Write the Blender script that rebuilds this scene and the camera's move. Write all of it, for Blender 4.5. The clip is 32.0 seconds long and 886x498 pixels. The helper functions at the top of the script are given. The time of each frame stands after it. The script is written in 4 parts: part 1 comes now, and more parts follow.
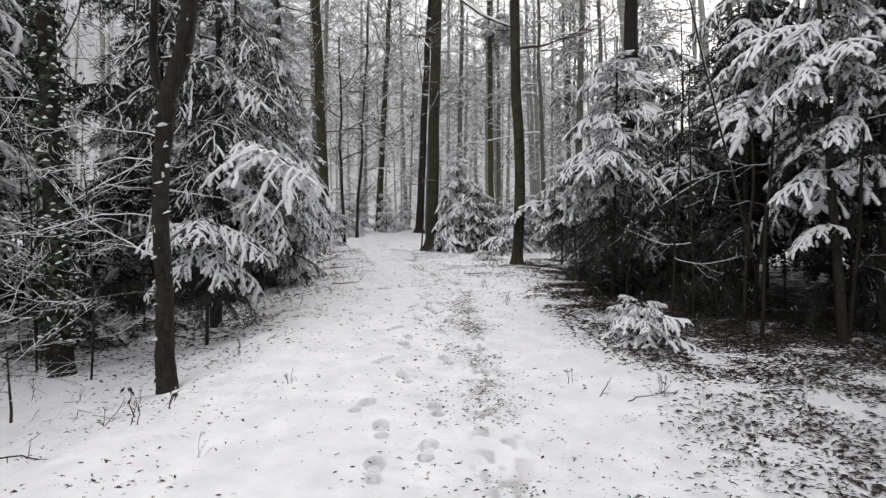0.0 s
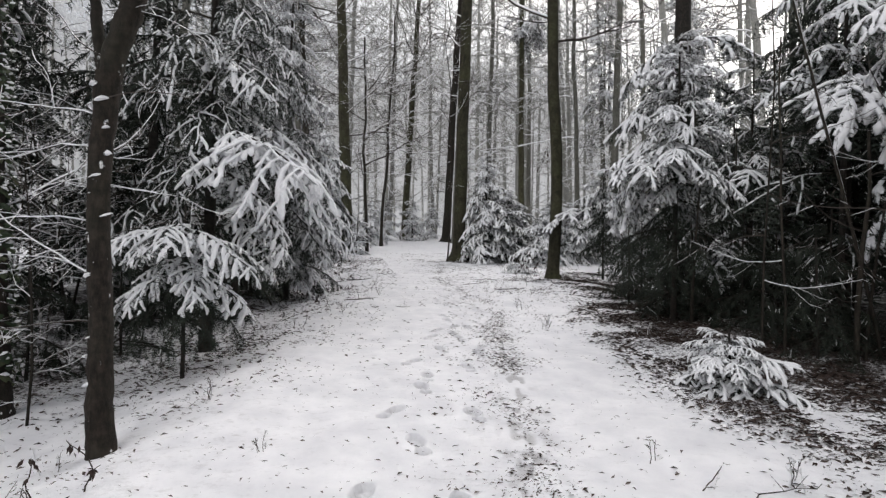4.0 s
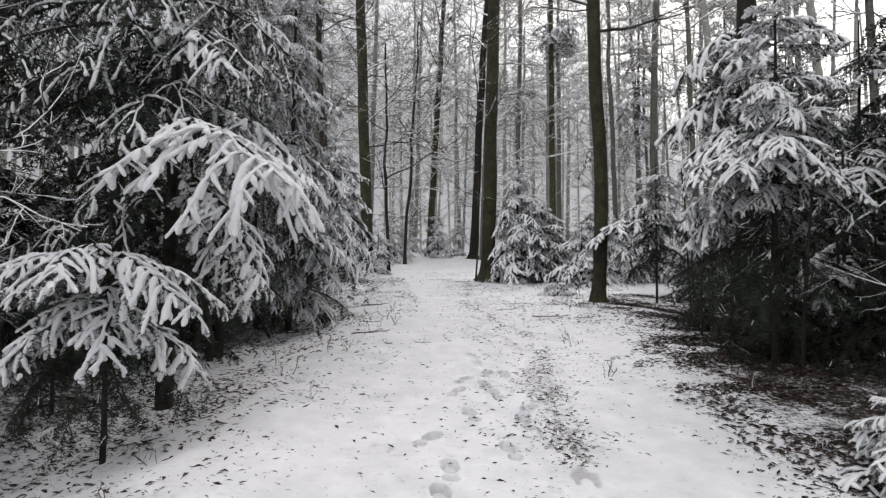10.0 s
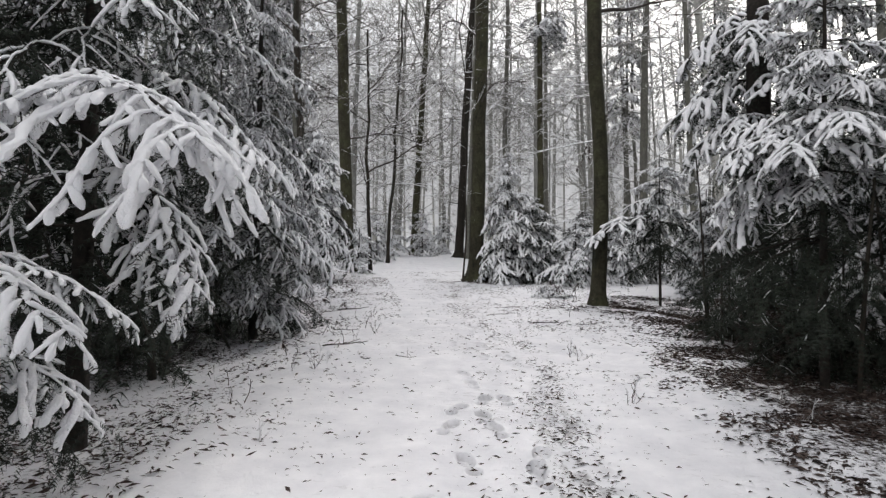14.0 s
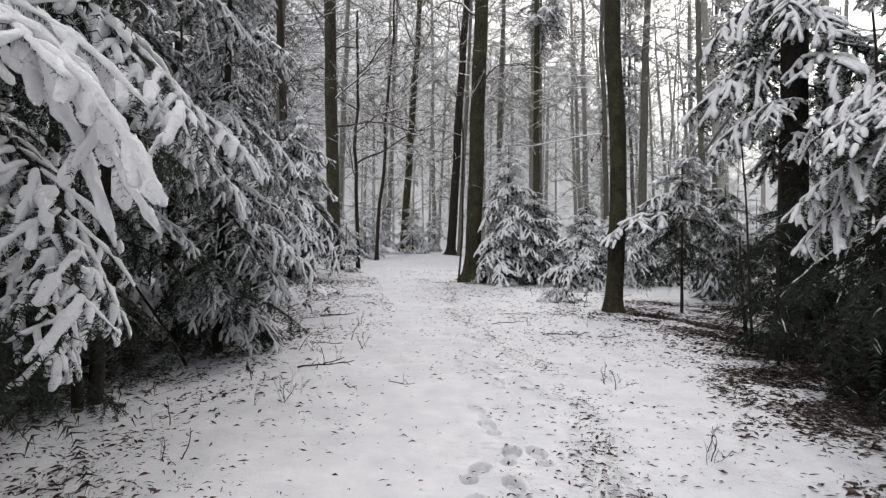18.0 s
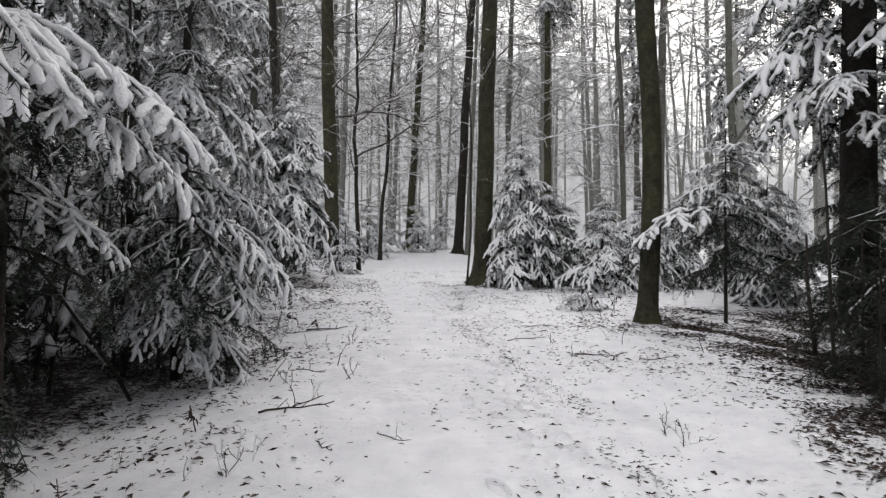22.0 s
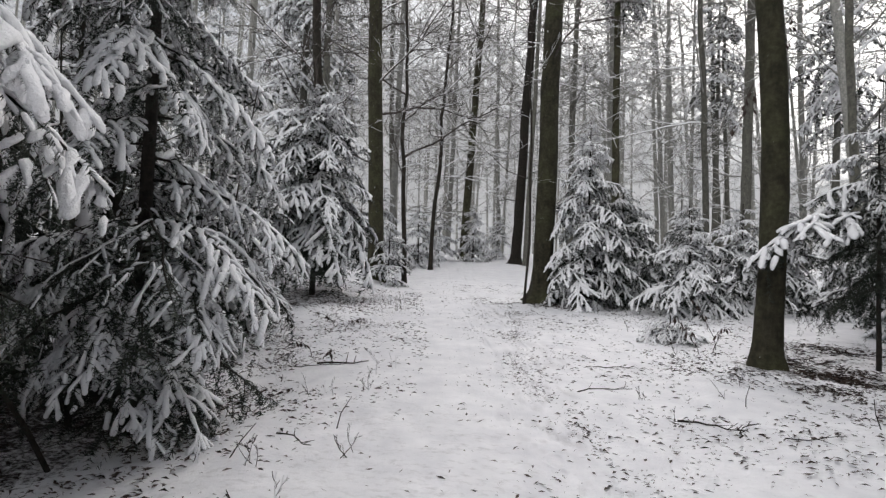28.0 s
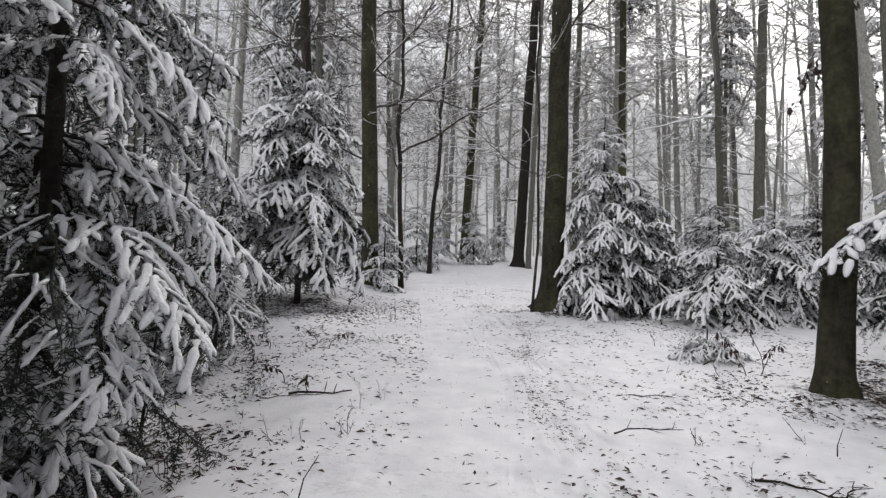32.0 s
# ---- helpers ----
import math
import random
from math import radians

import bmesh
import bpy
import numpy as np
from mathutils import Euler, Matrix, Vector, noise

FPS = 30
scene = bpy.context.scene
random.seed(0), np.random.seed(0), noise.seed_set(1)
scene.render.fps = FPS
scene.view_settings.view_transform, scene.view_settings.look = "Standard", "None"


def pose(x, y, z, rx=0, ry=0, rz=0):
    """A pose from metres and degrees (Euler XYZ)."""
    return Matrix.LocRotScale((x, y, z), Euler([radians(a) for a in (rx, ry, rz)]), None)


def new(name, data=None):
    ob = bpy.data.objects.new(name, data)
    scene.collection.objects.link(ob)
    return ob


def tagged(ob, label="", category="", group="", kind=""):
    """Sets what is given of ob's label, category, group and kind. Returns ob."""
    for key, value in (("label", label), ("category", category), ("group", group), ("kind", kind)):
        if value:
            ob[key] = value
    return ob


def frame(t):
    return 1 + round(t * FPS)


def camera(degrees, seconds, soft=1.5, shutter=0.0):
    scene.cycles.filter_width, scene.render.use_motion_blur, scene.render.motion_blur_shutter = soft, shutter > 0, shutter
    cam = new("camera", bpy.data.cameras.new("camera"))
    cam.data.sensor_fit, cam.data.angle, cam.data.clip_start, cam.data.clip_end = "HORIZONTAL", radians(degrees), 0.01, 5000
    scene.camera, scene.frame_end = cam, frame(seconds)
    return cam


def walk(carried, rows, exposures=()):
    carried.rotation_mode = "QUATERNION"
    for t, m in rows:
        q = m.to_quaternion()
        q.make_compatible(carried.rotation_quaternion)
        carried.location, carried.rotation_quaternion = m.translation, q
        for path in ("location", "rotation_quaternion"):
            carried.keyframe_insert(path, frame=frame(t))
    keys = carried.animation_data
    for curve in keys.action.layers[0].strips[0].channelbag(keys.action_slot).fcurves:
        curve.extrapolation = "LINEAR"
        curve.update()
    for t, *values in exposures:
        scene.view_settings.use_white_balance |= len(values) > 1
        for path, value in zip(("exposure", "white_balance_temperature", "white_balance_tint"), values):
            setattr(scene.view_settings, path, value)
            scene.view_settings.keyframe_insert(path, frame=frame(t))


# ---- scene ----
cam = camera(80.6, 32.0, soft=1.35)
METRES, EYE, TILT, LEAN, TURN = 9.091, 1.5, 0.0, 0.0, 0.0
ROWS = [
    (0.0, -0.0006, -0.0105, -0.0003, 0.22, -0.49, -0.61),
    (0.5, -0.0038, 0.0084, 0.0011, 0.21, -0.55, -0.71),
    (1.0, -0.0067, 0.0264, 0.0020, 0.19, -0.53, -0.83),
    (1.5, -0.0060, 0.0422, 0.0032, 0.72, -0.64, -0.93),
    (2.0, -0.0031, 0.0594, 0.0038, 1.28, -0.55, -1.01),
    (2.5, -0.0001, 0.0788, 0.0049, 1.83, -0.34, -1.12),
    (3.0, 0.0010, 0.0950, 0.0056, 2.34, -0.15, -1.22),
    (3.5, -0.0006, 0.1106, 0.0058, 2.81, 0.06, -1.33),
    (4.0, -0.0041, 0.1280, 0.0062, 3.17, 0.41, -1.34),
    (4.5, -0.0068, 0.1431, 0.0067, 3.56, 0.77, -1.24),
    (6.5, -0.0028, 0.2050, 0.0095, 4.66, 1.80, -1.36),
    (7.0, -0.0039, 0.2191, 0.0103, 5.01, 1.95, -1.46),
    (7.5, -0.0078, 0.2349, 0.0113, 5.25, 2.06, -1.30),
    (8.0, -0.0124, 0.2477, 0.0135, 5.41, 2.12, -1.23),
    (8.5, -0.0149, 0.2596, 0.0149, 5.40, 2.11, -1.13),
    (9.0, -0.0151, 0.2738, 0.0148, 5.62, 2.10, -0.96),
    (9.5, -0.0146, 0.2907, 0.0153, 5.90, 2.11, -0.81),
    (10.0, -0.0154, 0.3044, 0.0159, 6.16, 2.13, -0.91),
    (10.5, -0.0175, 0.3183, 0.0167, 6.21, 2.11, -1.01),
    (11.0, -0.0217, 0.3323, 0.0177, 6.03, 2.03, -1.03),
    (11.5, -0.0262, 0.3449, 0.0182, 5.65, 2.05, -0.76),
    (12.0, -0.0298, 0.3567, 0.0185, 5.08, 2.04, -0.51),
    (12.5, -0.0307, 0.3708, 0.0186, 4.72, 1.94, -0.41),
    (13.0, -0.0295, 0.3893, 0.0194, 4.51, 1.83, -0.43),
    (13.5, -0.0290, 0.4033, 0.0197, 4.45, 1.96, -0.65),
    (14.0, -0.0313, 0.4153, 0.0200, 4.40, 1.96, -1.01),
    (14.5, -0.0356, 0.4293, 0.0209, 4.11, 1.92, -1.19),
    (16.5, -0.0466, 0.4923, 0.0229, 3.31, 1.84, -1.33),
    (17.0, -0.0495, 0.5091, 0.0236, 3.24, 1.77, -1.43),
    (17.5, -0.0537, 0.5267, 0.0249, 3.15, 1.68, -1.65),
    (18.0, -0.0594, 0.5454, 0.0275, 3.10, 1.59, -1.52),
    (18.5, -0.0636, 0.5603, 0.0297, 2.80, 1.49, -1.33),
    (19.0, -0.0650, 0.5763, 0.0316, 2.56, 1.31, -1.28),
    (19.5, -0.0643, 0.5954, 0.0324, 2.64, 1.28, -1.30),
    (20.0, -0.0634, 0.6132, 0.0335, 3.02, 1.24, -1.40),
    (20.5, -0.0631, 0.6291, 0.0349, 3.47, 1.07, -1.59),
    (21.0, -0.0652, 0.6481, 0.0365, 3.61, 1.05, -1.63),
    (21.5, -0.0664, 0.6651, 0.0382, 3.73, 1.22, -1.41),
    (22.0, -0.0661, 0.6806, 0.0394, 3.88, 1.26, -1.25),
    (22.5, -0.0628, 0.6973, 0.0391, 4.52, 1.28, -1.17),
    (23.0, -0.0594, 0.7132, 0.0400, 4.89, 1.32, -1.44),
    (23.5, -0.0581, 0.7268, 0.0409, 5.39, 1.33, -1.84),
    (24.0, -0.0582, 0.7418, 0.0420, 5.93, 1.29, -2.12),
    (24.5, -0.0601, 0.7589, 0.0446, 6.34, 1.23, -2.18),
    (25.0, -0.0617, 0.7746, 0.0470, 6.66, 1.23, -1.96),
    (25.5, -0.0614, 0.7889, 0.0489, 7.05, 1.05, -2.09),
    (27.5, -0.0646, 0.8487, 0.0520, 9.75, 1.71, -2.44),
    (28.0, -0.0685, 0.8621, 0.0520, 10.21, 1.90, -2.38),
    (28.5, -0.0711, 0.8740, 0.0528, 10.37, 2.13, -2.22),
    (29.0, -0.0730, 0.8859, 0.0543, 10.47, 2.31, -2.03),
    (29.5, -0.0736, 0.9020, 0.0542, 10.75, 2.37, -1.85),
    (30.0, -0.0745, 0.9179, 0.0548, 11.10, 2.43, -1.87),
    (30.5, -0.0765, 0.9319, 0.0542, 11.43, 2.42, -2.06),
    (31.0, -0.0803, 0.9463, 0.0551, 11.35, 2.33, -2.25),
    (31.5, -0.0852, 0.9607, 0.0565, 10.72, 2.24, -2.26),
    (32.0, -0.0889, 0.9739, 0.0572, 10.16, 2.14, -2.15),
]
walk(cam, [(t, pose(0, 0, EYE, TILT, LEAN, TURN) @ pose(METRES * x, METRES * y, METRES * z, 90 + pitch, roll, yaw)) for t, x, y, z, yaw, pitch, roll in ROWS])

# ---- light ----
SKY_LIGHT, SUN_LIGHT = 0.149, 1.33
world = bpy.data.worlds.new("overcast_sky")
scene.world = world
world.use_nodes = True
wn, wl = world.node_tree.nodes, world.node_tree.links
sky = wn.new("ShaderNodeTexSky")
sky.sky_type, sky.sun_disc = "NISHITA", False
sky.sun_elevation, sky.sun_rotation = radians(48), radians(28)
sky.air_density, sky.dust_density, sky.ozone_density = 1.0, 6.0, 1.0
grey = wn.new("ShaderNodeHueSaturation")
grey.inputs["Saturation"].default_value = 0.28
wl.new(sky.outputs[0], grey.inputs["Color"])
wl.new(grey.outputs[0], wn["Background"].inputs["Color"])
wn["Background"].inputs["Strength"].default_value = SKY_LIGHT
sun = new("sun", bpy.data.lights.new("sun", "SUN"))
sun.data.energy, sun.data.angle, sun.data.color = SUN_LIGHT, radians(40), (1.0, 0.985, 0.975)
sun.matrix_world = pose(0, 0, 30, 42, 0, -28)


# ---- materials ----
def mat(name, rough=0.8):
    m = bpy.data.materials.new(name)
    m.use_nodes = True
    b = m.node_tree.nodes["Principled BSDF"]
    b.inputs["Roughness"].default_value = rough
    b.inputs["Specular IOR Level"].default_value = 0.25
    return m, m.node_tree.nodes, m.node_tree.links, b


def ramp(n, stops):
    r = n.new("ShaderNodeValToRGB")
    e = r.color_ramp.elements
    while len(e) < len(stops):
        e.new(0.5)
    for k, (p, c) in zip(e, stops):
        k.position, k.color = p, (*c, 1)
    return r


def tex(n, l, scale, detail=4, rough=0.55, stretch=None, coord="Object"):
    c = n.new("ShaderNodeTexCoord")
    t = n.new("ShaderNodeTexNoise")
    t.inputs["Scale"].default_value, t.inputs["Detail"].default_value = scale, detail
    t.inputs["Roughness"].default_value = rough
    if stretch:
        mp = n.new("ShaderNodeMapping")
        mp.inputs["Scale"].default_value = stretch
        l.new(c.outputs[coord], mp.inputs["Vector"])
        l.new(mp.outputs[0], t.inputs["Vector"])
    else:
        l.new(c.outputs[coord], t.inputs["Vector"])
    return t


def bump(n, l, b, source, strength, dist):
    k = n.new("ShaderNodeBump")
    k.inputs["Strength"].default_value, k.inputs["Distance"].default_value = strength, dist
    l.new(source, k.inputs["Height"])
    l.new(k.outputs[0], b.inputs["Normal"])


def mix(n, l, a, b, fac):
    m = n.new("ShaderNodeMix")
    m.data_type = "RGBA"
    for src, socket in ((a, m.inputs[6]), (b, m.inputs[7]), (fac, m.inputs[0])):
        if isinstance(src, tuple):
            socket.default_value = (*src, 1)
        elif isinstance(src, float):
            socket.default_value = src
        else:
            l.new(src, socket)
    return m.outputs[2]


def bark(name, dark, light, patch, streak=(9, 9, 1.6), amount=0.5, snow_cover=0.0):
    """Bark: vertical streaks, patches of algae and lichen, snow caught in the rough parts."""
    m, n, l, b = mat(name, 0.9)
    a = tex(n, l, 5.0, 6, 0.65, streak)
    p = tex(n, l, 1.3, 3)
    r = ramp(n, [(0.3, dark), (0.7, light)])
    l.new(a.outputs[0], r.inputs[0])
    pr = ramp(n, [(0.45, (0, 0, 0)), (0.7, (amount, amount, amount))])
    l.new(p.outputs[0], pr.inputs[0])
    c = mix(n, l, r.outputs[0], patch, pr.outputs[0])
    if snow_cover > 0:
        s = tex(n, l, 14.0, 4, 0.6, (1, 1, 0.6))
        sr = ramp(n, [(0.72 - snow_cover, (0, 0, 0)), (0.76 - snow_cover, (1, 1, 1))])
        l.new(s.outputs[0], sr.inputs[0])
        c = mix(n, l, c, (0.8, 0.81, 0.83), sr.outputs[0])
    fleck = tex(n, l, 17.0, 5, 0.6, (1, 1, 1.3))
    fr = ramp(n, [(0.38, (0.66, 0.66, 0.66)), (0.66, (1.1, 1.08, 1.02))])
    l.new(fleck.outputs[0], fr.inputs[0])
    tone = n.new("ShaderNodeMix")
    tone.data_type, tone.blend_type = "RGBA", "MULTIPLY"
    tone.inputs[0].default_value = 1.0
    l.new(c, tone.inputs[6])
    l.new(fr.outputs[0], tone.inputs[7])
    c = tone.outputs[2]
    info = n.new("ShaderNodeObjectInfo")
    h = n.new("ShaderNodeHueSaturation")
    mr = n.new("ShaderNodeMapRange")
    mr.inputs["To Min"].default_value, mr.inputs["To Max"].default_value = 0.75, 1.25
    l.new(info.outputs["Random"], mr.inputs[0])
    l.new(mr.outputs[0], h.inputs["Value"])
    l.new(c, h.inputs["Color"])
    l.new(h.outputs[0], b.inputs["Base Color"])
    bump(n, l, b, a.outputs[0], 0.8, 0.015)
    return m


BARK_WET = bark("wet_dark_bark", (0.013, 0.011, 0.009), (0.055, 0.045, 0.037), (0.05, 0.055, 0.04), amount=0.4)
BARK_FIR = bark("fir_bark", (0.012, 0.01, 0.009), (0.045, 0.037, 0.032), (0.07, 0.07, 0.06), (5, 5, 3), 0.3)
BARK_BEECH = bark("beech_bark", (0.016, 0.0145, 0.01), (0.07, 0.065, 0.042), (0.085, 0.09, 0.045), (2.2, 2.2, 1.0), 0.65, 0.012)
# far bark, full and half strength: distance haze is mixed into the colour
BARK_HAZED = bark("hazed_beech_bark", (0.22, 0.22, 0.21), (0.42, 0.418, 0.4), (0.28, 0.29, 0.25), (3, 3, 1.2), 0.4)
BARK_HALF_HAZED = bark("half_hazed_beech_bark", (0.085, 0.083, 0.075), (0.2, 0.195, 0.175), (0.14, 0.15, 0.11), (3, 3, 1.2), 0.4)
BARK_FROST = bark("frosted_bark", (0.009, 0.0075, 0.006), (0.042, 0.033, 0.027), (0.05, 0.05, 0.036), (7, 7, 2.4), 0.5, 0.05)

m, n, l, b = mat("twig_bark", 0.85)
t_ = tex(n, l, 9.0, 3)
r_ = ramp(n, [(0.3, (0.035, 0.028, 0.024)), (0.7, (0.1, 0.085, 0.075))])
l.new(t_.outputs[0], r_.inputs[0])
l.new(r_.outputs[0], b.inputs["Base Color"])
TWIG = m
# far twigs: colour lifted towards grey to paint in the haze
TWIG_HAZED = bark("hazed_twig_bark", (0.2, 0.198, 0.19), (0.36, 0.355, 0.34), (0.28, 0.28, 0.265))

m, n, l, b = mat("fir_needles", 0.55)
t_ = tex(n, l, 6.0, 3)
r_ = ramp(n, [(0.25, (0.008, 0.0115, 0.008)), (0.55, (0.02, 0.0275, 0.019)), (0.8, (0.047, 0.058, 0.04))])
l.new(t_.outputs[0], r_.inputs[0])
l.new(r_.outputs[0], b.inputs["Base Color"])
NEEDLE = m

m, n, l, b = mat("clinging_snow", 0.65)
t_ = tex(n, l, 3.0, 4)
r_ = ramp(n, [(0.3, (0.85, 0.85, 0.875)), (0.7, (0.925, 0.925, 0.94))])
l.new(t_.outputs[0], r_.inputs[0])
l.new(r_.outputs[0], b.inputs["Base Color"])
t2_ = tex(n, l, 30.0, 4, 0.65)
bump(n, l, b, t2_.outputs[0], 0.8, 0.022)
SNOW = m

m, n, l, b = mat("fallen_leaf", 0.8)
g_ = n.new("ShaderNodeNewGeometry")
r_ = ramp(n, [(0.0, (0.017, 0.013, 0.011)), (0.4, (0.045, 0.029, 0.024)), (0.75, (0.068, 0.049, 0.043)), (1.0, (0.1, 0.08, 0.068))])
l.new(g_.outputs["Random Per Island"], r_.inputs[0])
l.new(r_.outputs[0], b.inputs["Base Color"])
LEAF = m

m, n, l, b = mat("ivy_leaf", 0.45)
g_ = n.new("ShaderNodeNewGeometry")
r_ = ramp(n, [(0.0, (0.012, 0.02, 0.01)), (0.6, (0.03, 0.05, 0.022)), (1.0, (0.07, 0.075, 0.04))])
l.new(g_.outputs["Random Per Island"], r_.inputs[0])
l.new(r_.outputs[0], b.inputs["Base Color"])
IVY = m

# backdrop woods: pale haze painted into the colour, thinning out upwards
m, n, l, b = mat("hazy_distant_woods", 1.0)
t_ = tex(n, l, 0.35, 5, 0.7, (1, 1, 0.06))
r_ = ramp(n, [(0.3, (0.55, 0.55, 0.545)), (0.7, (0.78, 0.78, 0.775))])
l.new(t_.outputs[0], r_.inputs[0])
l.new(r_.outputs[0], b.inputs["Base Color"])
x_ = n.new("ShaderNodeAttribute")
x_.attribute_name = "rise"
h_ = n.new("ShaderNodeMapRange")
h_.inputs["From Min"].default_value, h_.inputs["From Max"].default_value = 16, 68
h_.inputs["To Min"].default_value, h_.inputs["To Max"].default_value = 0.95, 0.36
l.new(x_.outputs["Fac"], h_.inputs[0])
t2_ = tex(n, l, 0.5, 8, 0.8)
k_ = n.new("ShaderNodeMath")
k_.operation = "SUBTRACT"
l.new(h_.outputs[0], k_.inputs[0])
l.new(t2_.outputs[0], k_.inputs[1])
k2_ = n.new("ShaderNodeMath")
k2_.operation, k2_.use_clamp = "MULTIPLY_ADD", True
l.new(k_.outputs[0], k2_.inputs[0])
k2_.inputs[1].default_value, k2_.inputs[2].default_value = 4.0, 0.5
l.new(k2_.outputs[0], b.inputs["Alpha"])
MIST = m

# ground: snow, thinner over litter under the firs, pressed and shade-painted in footprints
m, n, l, b = mat("snowy_ground", 0.75)
at = n.new("ShaderNodeAttribute")
at.attribute_name = "litter"
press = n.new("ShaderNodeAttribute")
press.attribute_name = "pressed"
fine = tex(n, l, 26.0, 6, 0.75)
mid = tex(n, l, 3.5, 5, 0.6)
big = tex(n, l, 0.6, 3)
sn = ramp(n, [(0.3, (0.75, 0.75, 0.78)), (0.7, (0.91, 0.905, 0.925))])
l.new(mid.outputs[0], sn.inputs[0])
soil_tex = tex(n, l, 45.0, 5, 0.7)
soil = ramp(n, [(0.3, (0.01, 0.007, 0.006)), (0.5, (0.03, 0.021, 0.017)), (0.62, (0.062, 0.048, 0.04)), (0.75, (0.3, 0.28, 0.28))])
l.new(soil_tex.outputs[0], soil.inputs[0])


def math_node(op, a, c, clamp=False):
    k = n.new("ShaderNodeMath")
    k.operation, k.use_clamp = op, clamp
    for s, v in zip(k.inputs, (a, c)):
        if isinstance(v, (int, float)):
            s.default_value = v
        else:
            l.new(v, s)
    return k.outputs[0]


blend = math_node("ADD", math_node("MULTIPLY", fine.outputs[0], 0.6), math_node("MULTIPLY", mid.outputs[0], 0.4))
edge = math_node("SUBTRACT", math_node("MULTIPLY", at.outputs["Fac"], 0.75), blend)
cover = math_node("MULTIPLY", math_node("ADD", edge, 0.02), 9.0, True)
shown = mix(n, l, sn.outputs[0], soil.outputs[0], cover)
# darkens pressed and scuffed snow, and paints shade into the print hollows
worn_shade = math_node("MULTIPLY", math_node("MULTIPLY", press.outputs["Fac"], math_node("MULTIPLY", fine.outputs[0], 1.7)), 0.6, True)
smudge = tex(n, l, 11.0, 5, 0.7, (1.0, 1.8, 1.0))
patchy = math_node("MULTIPLY", math_node("SUBTRACT", math_node("ADD", math_node("MULTIPLY", smudge.outputs[0], 0.7), math_node("MULTIPLY", big.outputs[0], 0.3)), 0.555), 7.0, True)
shown = mix(n, l, shown, (0.3, 0.285, 0.28), math_node("MULTIPLY", patchy, 0.36))
l.new(mix(n, l, shown, (0.13, 0.115, 0.11), worn_shade), b.inputs["Base Color"])
bump(n, l, b, blend, 0.6, 0.03)
GROUND = m


# ---- mesh making ----
class Shape:
    """Gathers vertices, quads and triangles with material slots."""

    def __init__(self):
        self.v, self.q, self.t, self.n = [], [], [], 0
        self.qm, self.tm = [], []

    def add(self, v, q=None, t=None, slot=0):
        v = np.asarray(v, float)
        if q is not None and len(q):
            q = np.asarray(q)
            self.q.append(q + self.n)
            self.qm.append(np.full(len(q), 0) + slot)
        if t is not None and len(t):
            t = np.asarray(t)
            self.t.append(t + self.n)
            self.tm.append(np.full(len(t), 0) + slot)
        self.v.append(v)
        self.n += len(v)

    def merge(self, other, m):
        """Adds another shape, moved by the 4 x 4 matrix m."""
        a = np.array(m)
        for v in [np.concatenate(other.v)]:
            self.v.append(v @ a[:3, :3].T + a[:3, 3])
        self.q += [q + self.n for q in other.q]
        self.t += [t + self.n for t in other.t]
        self.qm += other.qm
        self.tm += other.tm
        self.n += other.n

    def mesh(self, name, mats, smooth=True):
        me = bpy.data.meshes.new(name)
        v = np.concatenate(self.v).astype(np.float32)
        q = np.concatenate(self.q) if self.q else np.zeros((0, 4), int)
        t = np.concatenate(self.t) if self.t else np.zeros((0, 3), int)
        me.vertices.add(len(v))
        me.vertices.foreach_set("co", v.ravel())
        me.loops.add(len(q) * 4 + len(t) * 3)
        me.loops.foreach_set("vertex_index", np.concatenate([q.ravel(), t.ravel()]).astype(np.int32))
        me.polygons.add(len(q) + len(t))
        start = np.concatenate([np.arange(len(q)) * 4, len(q) * 4 + np.arange(len(t)) * 3])
        me.polygons.foreach_set("loop_start", start.astype(np.int32))
        slots = np.concatenate(self.qm + self.tm).astype(np.int32)
        me.polygons.foreach_set("material_index", slots)
        me.polygons.foreach_set("use_smooth", np.full(len(q) + len(t), smooth))
        for k in mats:
            me.materials.append(k)
        me.update(calc_edges=True)
        return me


def unit(a):
    return a / np.maximum(np.linalg.norm(a, axis=-1, keepdims=True), 1e-9)


def frame_of(p):
    t = unit(np.gradient(p, axis=0))
    ref = np.array([0, 0, 1.0]) if abs(t[:, 2].mean()) < 0.85 else np.array([1.0, 0, 0])
    side = unit(np.cross(t, ref))
    return t, side, np.cross(side, t)


def ring_faces(rings, k, closed=True):
    i, j = np.meshgrid(np.arange(rings - 1), np.arange(k if closed else k - 1), indexing="ij")
    a, b2 = i * k + j, i * k + (j + 1) % k
    return np.stack([a, b2, b2 + k, a + k], -1).reshape(-1, 4)


def tube(s, p, r, k=6, slot=0, rough=0.0, rng=None):
    p = np.asarray(p, float)
    _, side, up = frame_of(p)
    a = np.linspace(0, 2 * np.pi, k, endpoint=False)
    r = np.asarray(r, float)
    r = r if r.ndim == 2 else r[:, None] * np.ones(k)
    if rough:
        r = r * (1 + rough * rng.uniform(-1, 1, r.shape))
    v = p[:, None] + r[..., None] * (np.cos(a)[None, :, None] * side[:, None] + np.sin(a)[None, :, None] * up[:, None])
    s.add(v.reshape(-1, 3), ring_faces(len(p), k), slot=slot)


SNOW_RING = np.array([(-0.8, -0.15), (-0.85, 0.45), (0, 1.0), (0.85, 0.45), (0.8, -0.15)])


